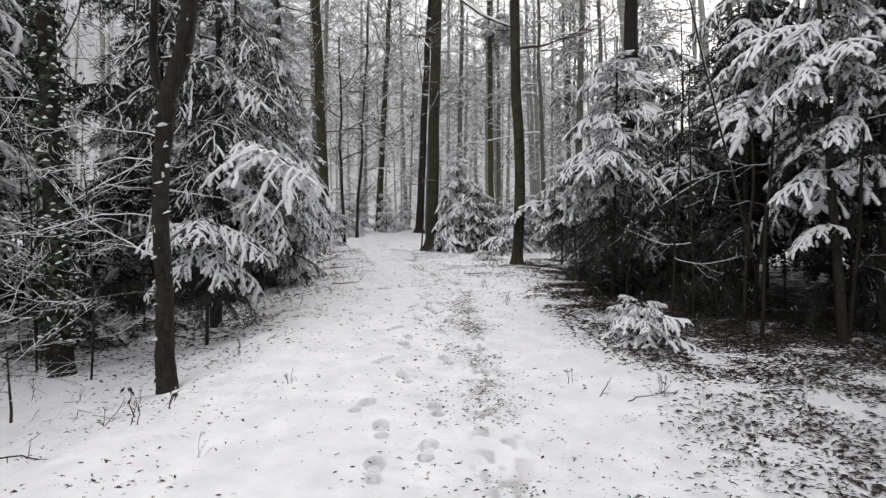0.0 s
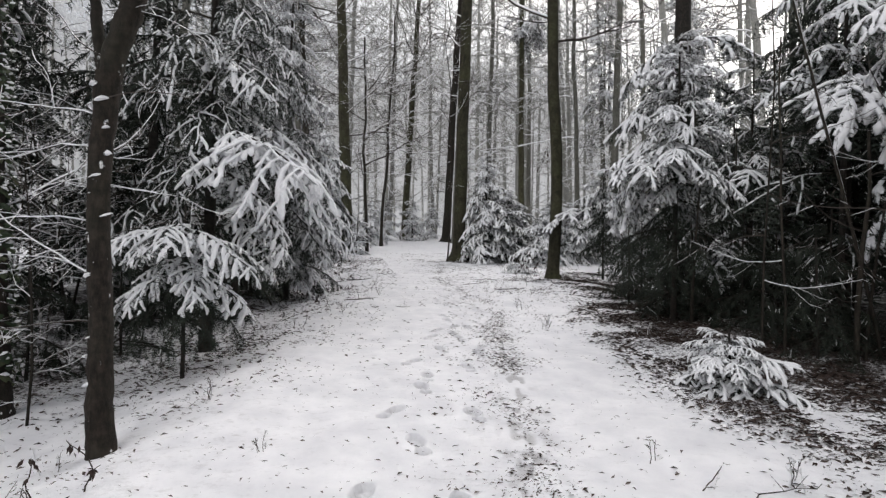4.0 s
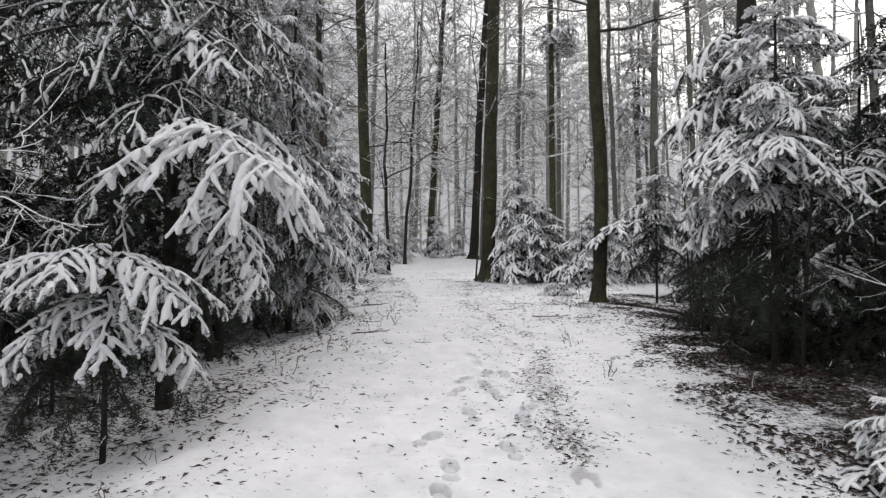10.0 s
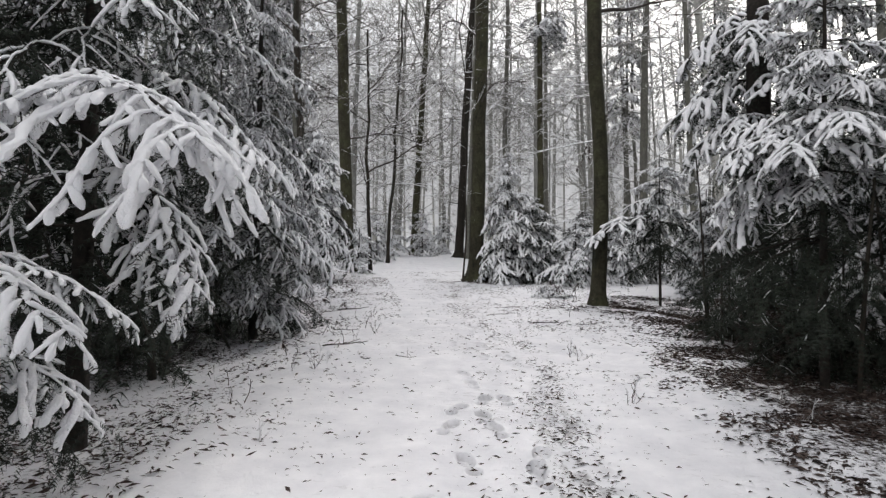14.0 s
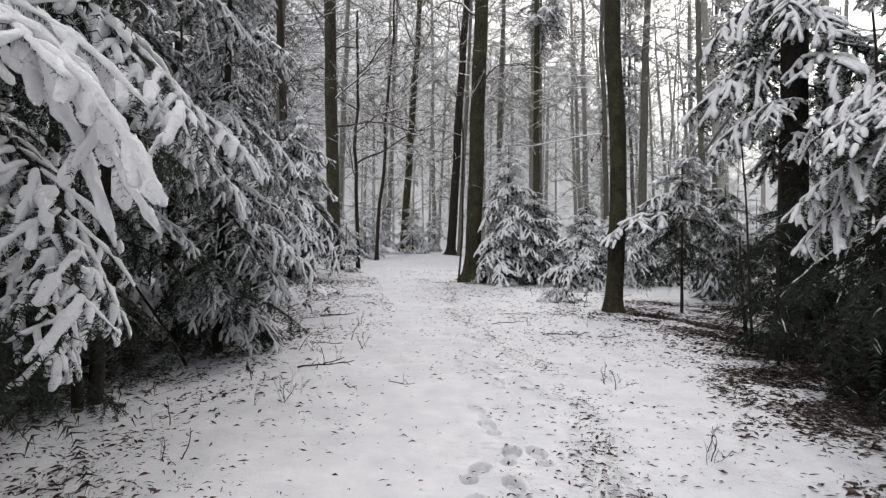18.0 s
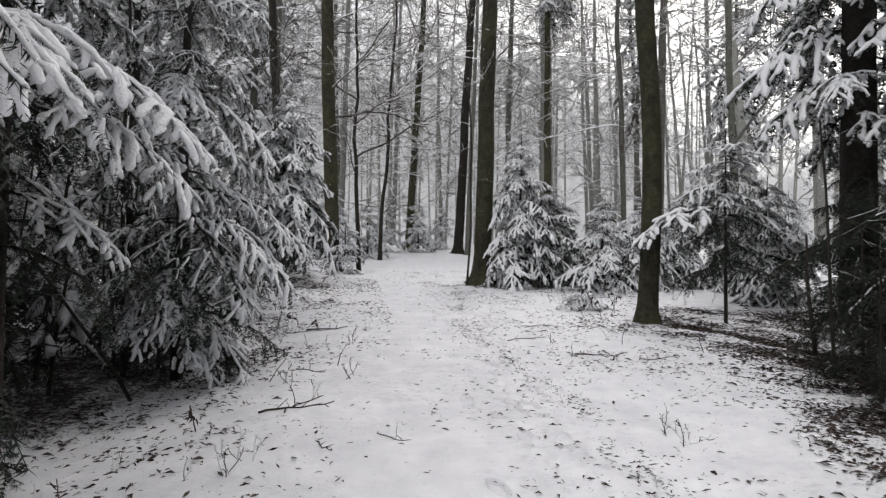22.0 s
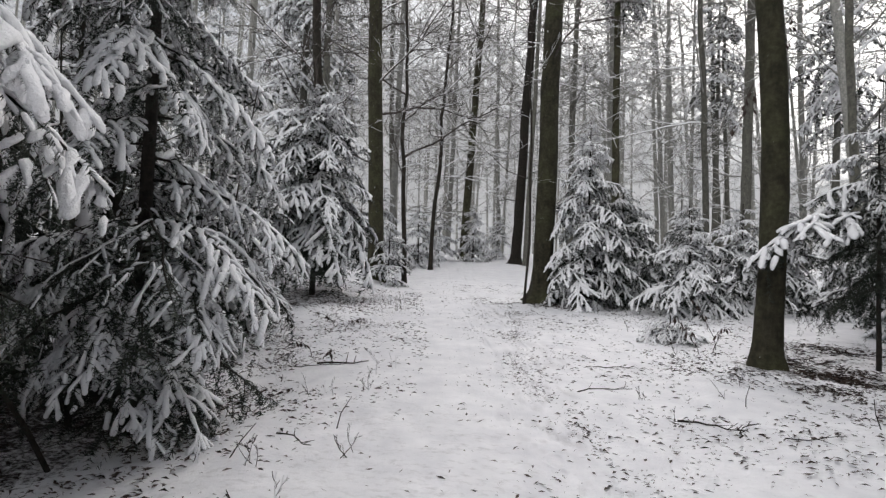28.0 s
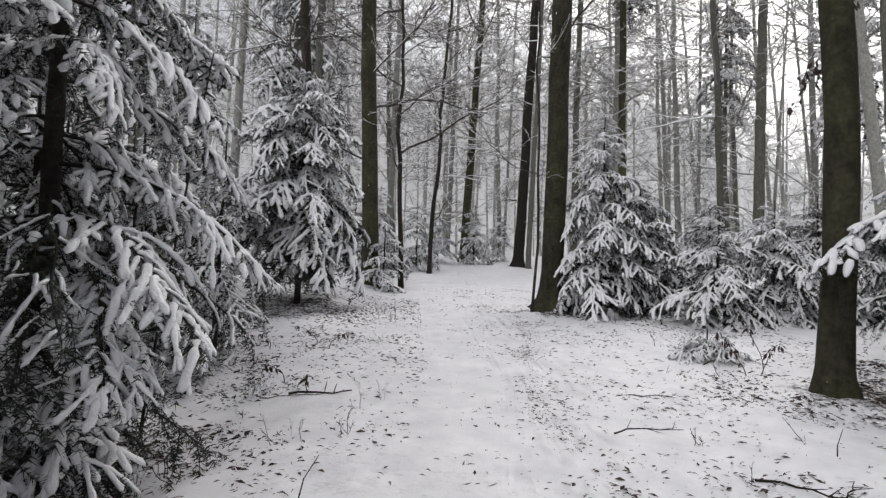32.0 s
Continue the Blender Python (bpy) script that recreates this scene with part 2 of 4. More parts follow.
SNOW_ROUND = np.array([(-0.95, 0.0), (-0.72, 0.62), (0, 0.92), (0.72, 0.62), (0.95, 0.0), (0, -0.35)])
SNOW_PLUMP = np.array([(-0.98, 0.1), (-0.85, 0.52), (-0.45, 0.85), (0, 0.95), (0.45, 0.85), (0.85, 0.52), (0.98, 0.1), (0.6, -0.25), (-0.6, -0.25)])
SNOW_RIDGE = np.array([(-0.9, -0.1), (0, 1.0), (0.9, -0.1)])


def snow_on(s, p, w, h, lift=0.0, slot=0, ring=None):
    """A bolster of snow on top of a twig."""
    _, side, up = frame_of(p)
    up = np.where(up[:, 2:] < 0, -up, up)
    up = unit(up + np.array([0, 0, 0.6]))
    w, h = np.asarray(w)[:, None, None], np.asarray(h)[:, None, None]
    ring = SNOW_RING if ring is None else ring
    k = len(ring)
    w = w * (1 + 0.22 * np.sin(37 * p[:, :1, None] + 53 * p[:, 1:2, None] + np.arange(k)[None, :, None] * 1.9))
    v = p[:, None] + lift * up[:, None] + w * ring[None, :, :1] * side[:, None] + h * ring[None, :, 1:] * up[:, None]
    s.add(v.reshape(-1, 3), ring_faces(len(p), k), slot=slot)


def prism(s, p, r, flip=False):
    """A thin twig: bark below (slot 0), a ridge of snow above (slot 1)."""
    _, side, up = frame_of(p)
    up = np.where(up[:, 2:] < 0, -up, up)
    r = np.asarray(r)[:, None]
    f = ring_faces(len(p), 3)
    low = (np.arange(len(f)) % 3) == 0
    if flip:
        v = np.stack([p - side * r + up * 0.7 * r, p + side * r + up * 0.7 * r, p - up * 1.1 * r], 1)
        s.add(v.reshape(-1, 3), f, slot=np.where(low, 1, 0))
        return
    v = np.stack([p - side * r - up * 0.6 * r, p + side * r - up * 0.6 * r, p + up * 1.1 * r], 1)
    s.add(v.reshape(-1, 3), f, slot=np.where(low, 0, 1))


# ---- ground form ----
def smooth(x, a, b2):
    t = np.clip((x - a) / (b2 - a), 0, 1)
    return t * t * (3 - 2 * t)


PATH_Y = [-12, 0, 6, 9, 14, 20, 27, 40, 60]
PATH_X = [0.0, 0.05, -0.1, -0.3, -0.95, -2.4, -3.7, -5.6, -11]


def path_x(y):
    return np.interp(y, PATH_Y, PATH_X)


def ground(x, y):
    x, y = np.asarray(x, float), np.asarray(y, float)
    u = x - path_x(y)
    far = np.clip(y, -30, 48)
    z = 0.066 * far + 0.01 * (np.clip(y, 48, 200) - 48)
    z = z + 0.3 * smooth(-u, 1.5, 3.0) * smooth(y, 14, 21)
    z = z - 0.24 * smooth(-u, 1.7, 3.3) * (1 - smooth(y, 12.5, 18))
    z = z + 0.05 * smooth(u, 2.2, 3.6) * (1 - smooth(y, 9, 12))
    z = z + 0.035 * np.sin(1.3 * x + 0.7 * y) * np.sin(0.9 * y - 0.6 * x + 1) * smooth(np.abs(u), 0.8, 2)
    return z + 0.012 * np.sin(3.1 * x + 1.7) * np.sin(2.7 * y)


def gz(x, y):
    return float(ground(x, y))


def part(name, data, parent, label="", m=None):
    ob = new(name, data)
    ob.parent = parent
    if m is not None:
        ob.matrix_local = m
    return tagged(ob, label) if label else ob


def thing(name, label, category, x, y, z=None, group="", turn=0.0):
    ob = new(name)
    ob.empty_display_size = 0.2
    ob.matrix_world = pose(x, y, gz(x, y) if z is None else z, 0, 0, turn)
    return tagged(ob, label, category, group)


# ---- fir boughs ----
def bough(rng, length, pairs, third, needle_step, needle, snow_w, droop=0.3, cover=0.85, slim=0.09, side=0.4, sides=6, hanging=0.0, wild=1.0, third_size=(0.045, 0.095), rows=3, start=0.12, bare=0.25, sweep=0.0, tips=0.0):
    """A flat fir bough along +x: herringbone twigs with needles in one shape, rounded fingers of snow on them in another."""
    green, white = Shape(), Shape()
    shoots = []

    def shoot(p0, d, size, sag, n, rank):
        s = np.linspace(0, 1, n)[:, None]
        p = p0 + d * size * s + np.array([0, 0, -sag * size]) * s ** 2
        if rank:
            flat = unit(np.array([-d[1], d[0], 0.0]))
            p = p + flat * size * rng.normal(0, 0.2 * wild) * s ** 2
            jit = np.cumsum(rng.normal(0, 0.035 * wild * size / n ** 0.5, (n, 3)), axis=0)
            p = p + (jit - jit[0])
        shoots.append((p, size, rank))
        return p

    axis = shoot(np.zeros(3), np.array([1, 0, 0.12]), length, droop, 12, 0)
    axis[:, 1] += sweep * length * np.linspace(0, 1, 12) ** 2
    axis[:, 1] += np.cumsum(rng.normal(0, 0.012 * wild, 12)) * length
    axis[:, 2] += np.cumsum(rng.normal(0, 0.006 * wild, 12)) * length
    for i in range(pairs):
        for sgn in (-1, 1):
            s = start + (0.96 - start) * (i + rng.uniform(0.15, 0.85)) / pairs
            size = length * (side * min(1, s / 0.3) ** 0.7 * (1 - s) ** 0.6 + 0.06) * rng.uniform(0.5, 1.25)
            ang = radians(rng.uniform(36, 72) - 12 * s)
            k = s * 11
            j = min(int(k), 10)
            p0 = axis[j] + (axis[j + 1] - axis[j]) * (k - j)
            ta = unit(axis[j + 1] - axis[j])
            d = unit(np.array([ta[0] * math.cos(ang), sgn * math.sin(ang), ta[2] * 0.7 + rng.uniform(-0.1, 0.08)]))
            sec = shoot(p0, d, size, rng.uniform(0.15, 0.6) * wild, max(5, int(size / 0.06) + 2), 1)
            if third and size > 1.2 * third:
                cnt = max(1, int(size / third))
                for q in range(cnt):
                    for sg2 in (-1, 1):
                        f = (q + rng.uniform(0.25, 0.95)) / cnt
                        if f < 0.15 or f > 0.93 or rng.random() < 0.1:
                            continue
                        k2 = f * (len(sec) - 1)
                        j2 = min(int(k2), len(sec) - 2)
                        b0 = sec[j2] + (sec[j2 + 1] - sec[j2]) * (k2 - j2)
                        td = unit(sec[j2 + 1] - sec[j2])
                        a2 = sg2 * radians(rng.uniform(34, 74))
                        d2 = np.array([td[0] * math.cos(a2) - td[1] * math.sin(a2), td[0] * math.sin(a2) + td[1] * math.cos(a2), td[2] - 0.08])
                        shoot(b0, unit(d2), rng.uniform(*third_size) * (1.2 - 0.45 * f), rng.uniform(0.1, 0.55), 4, 2)
            if rng.random() < hanging:
                j3 = rng.integers(1, len(sec))
                shoot(sec[j3], unit(np.array([d[0] * 0.5, d[1] * 0.5, -0.7]) + rng.normal(0, 0.25, 3)), rng.uniform(0.1, 0.24), 0.5, 5, 3)
    for p, size, rank in shoots:
        n = len(p)
        r0 = (0.009 * length + 0.002, 0.004, 0.0025, 0.003)[rank]
        if rank < 2:
            keep = slice(None, None, 2 if n > 4 else 1)
            tube(green, p[keep], np.linspace(r0, r0 * 0.3, n)[keep], 4 - rank, slot=0)
        f = np.linspace(bare + 0.05 if rank == 0 else 0.0, 1, max(int(size / needle_step), 3))
        f = np.sort(np.clip(f + rng.uniform(-0.5, 0.5, len(f)) * needle_step / size, 0, 1))
        x = np.stack([np.interp(f * (n - 1), np.arange(n), p[:, c]) for c in range(3)], 1) + rng.normal(0, 0.001, (len(f), 3))
        t, sd, up = frame_of(x)
        up = np.where(up[:, 2:] < 0, -up, up)
        for row in range(rows):
            ln = needle * rng.uniform(0.75, 1.25, (len(f), 1))
            out = (-1, 1, 0)[row % 3] * sd + rng.normal(0, 0.4, (len(f), 1)) * sd
            fall = rng.uniform(-0.35, 0.12, (len(f), 1)) if row < 2 else rng.uniform(-1.1, -0.5, (len(f), 1))
            tip = x + ln * unit(out + t * rng.uniform(0.1, 1.3, (len(f), 1)) + up * fall)
            wd = t * needle * slim
            v = np.stack([x - wd, x + wd, tip], 1).reshape(-1, 3)
            green.add(v, t=np.arange(len(v)).reshape(-1, 3), slot=1)
        if rank == 3 or rng.random() > cover or size < 0.03 or (rank < 2 and rng.random() < tips):
            continue
        w0 = snow_w * (0.75, 1.0, 0.95)[rank] * rng.uniform(0.75, 1.2)
        a0 = bare if rank == 0 else 0.04
        body = np.linspace(a0, max(a0 + 0.1, 1 - 0.35 * w0 / size), max(3, int(size / (1.35 * snow_w)) + 1))
        tail = 1 + np.array([0.3, 0.75, 0.95] if sides > 3 else [0.7]) * w0 / size
        f = np.concatenate([body, tail])
        w = w0 * np.concatenate([rng.uniform(0.65, 1.25, len(body)), (0.82, 0.55, 0.14) if sides > 3 else (0.3,)])
        w[0] *= 0.8
        if len(body) > 4 and rng.random() < 0.5:
            w[rng.integers(1, len(body) - 1)] *= 0.45
        x = np.stack([np.interp(np.minimum(f, 1) * (n - 1), np.arange(n), p[:, c]) for c in range(3)], 1)
        x = x + (np.maximum(f, 1) - 1)[:, None] * size * unit(p[-1] - p[-2])
        snow_on(white, x, w, w * rng.uniform(0.75, 1.0, len(f)), 0.003, ring=SNOW_PLUMP if sides > 6 else SNOW_ROUND if sides > 5 else SNOW_RING if sides > 3 else SNOW_RIDGE)
    return green, white


def bough_set(seed, count, joined=False, **kw):
    made = []
    for i in range(count):
        g, w = bough(np.random.default_rng(seed + i), **kw)
        if joined:
            w.qm = [q + 2 for q in w.qm]
            g.merge(w, Matrix.Identity(4))
            made.append((g.mesh("branch", (BARK_FIR, NEEDLE, SNOW)), None))
        else:
            made.append((g.mesh("branch", (BARK_FIR, NEEDLE)), w.mesh("snow", (SNOW,))))
    return made


SMALL = bough_set(100, 6, length=0.55, pairs=7, third=0.06, needle_step=0.012, needle=0.03, snow_w=0.0175, droop=0.35, cover=0.86, third_size=(0.035, 0.07), side=0.42, wild=1.3)
MEDIUM = bough_set(200, 8, length=1.0, pairs=9, third=0.075, needle_step=0.012, needle=0.044, snow_w=0.0235, droop=0.5, cover=0.84, hanging=0.7, side=0.38, wild=1.4)
LARGE = bough_set(300, 8, length=1.5, pairs=13, third=0.08, needle_step=0.013, needle=0.044, snow_w=0.0245, droop=0.5, cover=0.82, hanging=0.9, side=0.3, wild=1.4)
GREAT = bough_set(320, 2, length=3.0, pairs=11, third=0.09, needle_step=0.007, needle=0.026, snow_w=0.035, droop=0.43, cover=0.95, hanging=0.4, side=0.42, wild=1.7, start=0.48, bare=0.56, third_size=(0.08, 0.14), sides=8, sweep=0.28)
HEAVY = bough_set(310, 3, length=1.5, pairs=9, third=0.1, needle_step=0.009, needle=0.036, snow_w=0.036, droop=0.5, cover=0.92, hanging=0.9, side=0.32, wild=1.5, start=0.2, bare=0.3, third_size=(0.06, 0.12), sides=8)
MIDDLE = bough_set(330, 7, length=0.9, pairs=8, third=0.09, needle_step=0.02, needle=0.055, slim=0.12, snow_w=0.0275, droop=0.5, cover=0.84, hanging=0.8, side=0.38, sides=4, wild=1.4)
MID = bough_set(350, 7, True, length=0.8, pairs=7, third=0.12, needle_step=0.028, needle=0.06, slim=0.14, snow_w=0.0275, droop=0.5, cover=0.84, side=0.38, sides=3, hanging=0.7, wild=1.4)
FAR = bough_set(400, 6, True, length=1.0, pairs=8, third=0.16, needle_step=0.045, needle=0.08, slim=0.16, snow_w=0.036, droop=0.4, cover=0.8, side=0.38, sides=3, rows=2, wild=1.3)
SPARSE = bough_set(500, 6, True, length=1.0, pairs=8, third=0.11, needle_step=0.018, needle=0.045, slim=0.1, snow_w=0.007, droop=0.38, cover=0.05, sides=3, hanging=0.9, wild=1.6, tips=1.0)
FROST = bough_set(520, 6, True, length=1.0, pairs=9, third=0.09, needle_step=0.018, needle=0.042, slim=0.1, snow_w=0.0125, droop=0.45, cover=0.62, sides=3, hanging=0.9, wild=1.6, tips=0.55)
DARK = bough_set(550, 5, True, length=1.0, pairs=8, third=0.16, needle_step=0.028, needle=0.065, slim=0.13, snow_w=0.013, droop=0.4, cover=0.16, sides=3, hanging=1.0, wild=1.3)
SIZE = {id(SMALL): 0.55, id(MEDIUM): 1.0, id(LARGE): 1.5, id(HEAVY): 1.5, id(GREAT): 3.0, id(MIDDLE): 0.9, id(FAR): 1.0, id(SPARSE): 1.0, id(FROST): 1.0, id(DARK): 1.0, id(MID): 0.8}


def hang(tree, kind, rng, z, az, length, pitch, roll=0.0, off=(0, 0)):
    g, w = kind[rng.integers(len(kind))]
    k = length / SIZE[id(kind)]
    m2 = pose(off[0], off[1], z, 0, -pitch, az) @ pose(0, 0, 0, roll) @ Matrix.Diagonal((k, k * (1 if rng.random() < 0.5 or kind is GREAT else -1), k, 1))
    ob = part("branch", g, tree, m=m2)
    if w:
        part("snow", w, ob)
    return ob


def stem(rng, height, r0, r1, lean=(0, 0), wobble=0.03, k=8, step=0.5, flare=0.0, sink=0.12, rough=0.05, bow=(0.0, 5.0)):
    n = max(4, int(height / step) + 2)
    z = np.linspace(-sink, height, n)
    f = np.clip(z / height, 0, 1)
    wob = np.cumsum(rng.normal(0, wobble * step ** 0.5, (n, 2)), axis=0) * f[:, None] ** 0.5
    bent = bow[0] * np.sin(np.pi * np.clip(z / bow[1], 0, 1))
    p = np.stack([lean[0] * f + wob[:, 0] + bent, lean[1] * f + wob[:, 1], z], 1)
    r = r0 + (r1 - r0) * f + flare * np.exp(-np.maximum(z, 0) / 0.16)
    s = Shape()
    if flare:
        zz = np.array([-sink, 0, 0.06, 0.14, 0.26, 0.45, 0.8])
        keep = z > 1.0
        p = np.concatenate([np.stack([np.interp(zz, z, p[:, 0]), np.interp(zz, z, p[:, 1]), zz], 1), p[keep]])
        r = np.concatenate([np.interp(zz, z, r0 + (r1 - r0) * f) + flare * np.exp(-np.maximum(zz, 0) / 0.16), r[keep]])
    if flare > 0.05:
        a = np.linspace(0, 2 * np.pi, k, endpoint=False)
        lobe = 0.55 * np.cos(5 * a + rng.uniform(0, 6)) + 0.45 * np.cos(3 * a + rng.uniform(0, 6))
        wide = r[:, None] + flare * 0.75 * lobe[None] * np.exp(-np.maximum(p[:, 2:], 0) / 0.17)
        tube(s, p, wide, k, rough=rough, rng=rng)
    else:
        tube(s, p, r, k, rough=rough, rng=rng)
    return s, p, r


def fir(x, y, height, reach, low, kind, seed, label, r0=0.05, gap=0.3, per=5, mat_=None, bare=0.0, top_kind=None, pitch=(-18, 15), lean=(0, 0), group="", top=None, face=None, shade=0.0, wild=9, gloom=0.0):
    """A fir: trunk, boughs with snow in whorls. reach: length of the lowest boughs; face: (azimuth, spread) of the side that has boughs."""
    rng = np.random.default_rng(seed)
    tree = thing("fir_tree", label, "fir tree", x, y, group=group)
    s, p, _ = stem(rng, height, r0, 0.008, lean, 0.012, 7, 0.4)
    part("trunk", s.mesh("trunk", (mat_ or BARK_FIR,)), tree)
    z = low
    stop = top or height
    while z < stop - 0.1:
        f = (z - low) / max(height - low, 0.1)
        ln = reach * (1 - f) ** 0.75 + 0.12
        az0 = rng.uniform(0, 360)
        for i in range(per):
            az = az0 + 360 / per * i + rng.uniform(-22, 22)
            if face and abs((az - face[0] + 180) % 360 - 180) > face[1]:
                continue
            if rng.random() < bare * (1 - f):
                continue
            zz = z + rng.uniform(-0.5, 0.5) * gap
            off = (np.interp(zz, p[:, 2], p[:, 0]), np.interp(zz, p[:, 2], p[:, 1]))
            kk = kind
            short = 1.0
            if f < shade or rng.random() < gloom:
                kk = SPARSE if f < shade else FROST
                short = 0.65 if f < shade else 0.9
            elif ln < 0.62 and kind in (MEDIUM, LARGE, MIDDLE):
                kk = SMALL
            elif ln < 1.2 and kind is LARGE:
                kk = MEDIUM
            hang(tree, kk, rng, zz, az, short * ln * rng.uniform(0.65, 1.2), pitch[0] + (pitch[1] - pitch[0]) * f + rng.uniform(-wild, wild), rng.uniform(-18, 18), off)
        z += gap * (1 - 0.45 * f)
    return tree


# ---- bare limbs with snow-lined twigs ----
def limb(rng, length, kids, grand, r0, rise=0.25, curl=0.12, thick=0.007, dark=0.5, extra=True):
    s = Shape()

    def run(p0, d, size, n, r, c):
        d = unit(np.asarray(d, float))
        steps = np.cumsum(rng.normal(0, c, (n, 3)), axis=0)
        dirs = unit(d + steps - steps[:1] + np.array([0, 0, 0.1]) * np.linspace(0, 1, n)[:, None])
        p = p0 + np.concatenate([np.zeros((1, 3)), np.cumsum(dirs[:-1] * size / (n - 1), axis=0)])
        prism(s, p, np.linspace(r, max(r * 0.35, thick * 0.6), n), rng.random() < dark)
        return p, dirs

    def turned(d, rng, a, b2):
        ax = unit(np.cross(d, rng.normal(0, 1, 3) * np.array([0.5, 0.5, 1.4])))
        an = radians(rng.uniform(a, b2))
        return d * math.cos(an) + ax * math.sin(an)

    main, md = run(np.zeros(3), (1, 0, rise), length, 12, r0, curl)
    for i in range(kids):
        j = rng.integers(2, 12)
        f = j / 11
        size = length * (1 - 0.65 * f) * rng.uniform(0.3, 0.6)
        kp, kd = run(main[j], turned(md[j], rng, 25, 65), size, 7, max(thick, r0 * (1 - f) * 0.55), curl)
        for q in range(grand):
            j2 = rng.integers(1, 7)
            gp, gd = run(kp[j2], turned(kd[j2], rng, 25, 60), size * rng.uniform(0.2, 0.55), 5, thick, curl * 1.2)
            if grand > 3 and extra:
                run(gp[3], turned(gd[3], rng, 25, 60), size * rng.uniform(0.1, 0.25), 3, thick * 0.8, curl)
    return s


def limb_set(seed, count, wood=TWIG, **kw):
    return [limb(np.random.default_rng(seed + i), **kw).mesh("branch", (wood, SNOW)) for i in range(count)]


SPRAYS = limb_set(600, 8, length=3.0, kids=9, grand=4, r0=0.028, thick=0.008)
SPRAYS_NEAR = limb_set(640, 6, length=1.6, kids=7, grand=3, r0=0.009, thick=0.0042, rise=0.1, dark=0.4)
SPRAYS_DEAD = limb_set(660, 5, length=1.6, kids=5, grand=1, r0=0.011, thick=0.004, rise=-0.1, dark=0.75)
SPRAYS_FAR = limb_set(680, 6, TWIG_HAZED, length=3.4, kids=9, grand=3, r0=0.03, thick=0.013, extra=False)
STALKS = limb_set(720, 4, length=1.0, kids=3, grand=1, r0=0.02, thick=0.014, rise=0.3, dark=0.8)


def bare_tree(x, y, height, r0, seed, label, material, name="tree", flare=0.0, lean=(0, 0), limbs=8, low=3.0, high=None, kind=None, reach=1.0, wobble=0.035, group="", k=10, top_r=None, sides=None, bow=(0.0, 5.0)):
    rng = np.random.default_rng(seed)
    tree = thing(name, label, "tree", x, y, group=group)
    s, p, r = stem(rng, height, r0, top_r or r0 * 0.45, lean, wobble, k, 0.7, flare, bow=bow)
    part("trunk", s.mesh("trunk", (material,)), tree)
    kind = kind or SPRAYS
    for i in range(limbs):
        z = low + ((high or height) - low) * (i + rng.uniform(0, 1)) / limbs
        off = (np.interp(z, p[:, 2], p[:, 0]), np.interp(z, p[:, 2], p[:, 1]))
        az = rng.uniform(0, 360) if sides is None else sides[0] + rng.uniform(-1, 1) * sides[1]
        q = reach * rng.uniform(0.6, 1.2)
        m2 = pose(off[0], off[1], z, 0, rng.uniform(-32, 14), az) @ Matrix.Diagonal((q, q * rng.choice((-1, 1)), q, 1))
        part("branch", kind[rng.integers(len(kind))], tree, m=m2)
    return tree


# ---- the ground sheet ----
def spread(fine_from, fine_to, step, reach_lo, reach_hi, grow=1.12):
    a = list(np.arange(fine_from, fine_to, step))
    d, v = step, a[-1] + step
    while v < reach_hi:
        a.append(v)
        d *= grow
        v += d
    a.append(reach_hi)
    d, v, low = step, fine_from - step, []
    while v > reach_lo:
        low.append(v)
        d *= grow
        v -= d
    low.append(reach_lo)
    return np.array(low[::-1] + a)


TABLES = {}


def lumps(x, y, size, seed):
    """Smooth random relief with bumps of the given size."""
    if seed not in TABLES:
        TABLES[seed] = np.random.default_rng(seed).uniform(-1, 1, (256, 256))
    r = TABLES[seed]
    fx, fy = x / size, y / size
    ix, iy = np.floor(fx).astype(int), np.floor(fy).astype(int)
    tx, ty = fx - ix, fy - iy
    tx, ty = tx * tx * (3 - 2 * tx), ty * ty * (3 - 2 * ty)
    g = lambda i, j: r[(ix + i) % 256, (iy + j) % 256]
    return (g(0, 0) * (1 - tx) + g(1, 0) * tx) * (1 - ty) + (g(0, 1) * (1 - tx) + g(1, 1) * tx) * ty


# footprints: x, y and turn of each; faint ones further on
PRINTS = [(x, y, turn) for x, y, turn in (
    (-0.43, 3.48, 8), (-0.62, 3.9, -24), (-0.36, 4.58, 22), (-0.62, 5.13, -26), (-0.44, 5.7, 20), (-0.06, 3.88, 6), (0.01, 5.1, 18), 
    (-0.05, 6.41, 16), (0.07, 6.95, 10), (-0.63, 6.51, -24), (-0.36, 7.06, 20), (-0.52, 7.65, -20), (-0.17, 7.61, 18), (-0.38, 8.79, 15), (-0.43, 6.05, 8), (0.1, 7.2, -14), (-0.08, 8.34, 12), (-0.48, 8.06, -22), (-0.26, 7.88, 15), (-0.26, 8.33, -12), (-0.45, 9.1, 24),
    (-0.4, 2.9, 6), (-0.1, 3.15, -4))]
rng = np.random.default_rng(7)
for lane, first, last, stride, gap in ((0.0, 9.8, 26.0, 0.7, 0.14), (0.3, 9.8, 17.0, 0.64, 0.12)):
    yy, foot = first, 1
    while yy < last:
        PRINTS.append((path_x(yy) + lane + foot * gap + rng.normal(0, 0.03), yy, rng.normal(0, 9) - foot * 7 + 4))
        yy += stride * rng.uniform(0.9, 1.1)
        foot = -foot

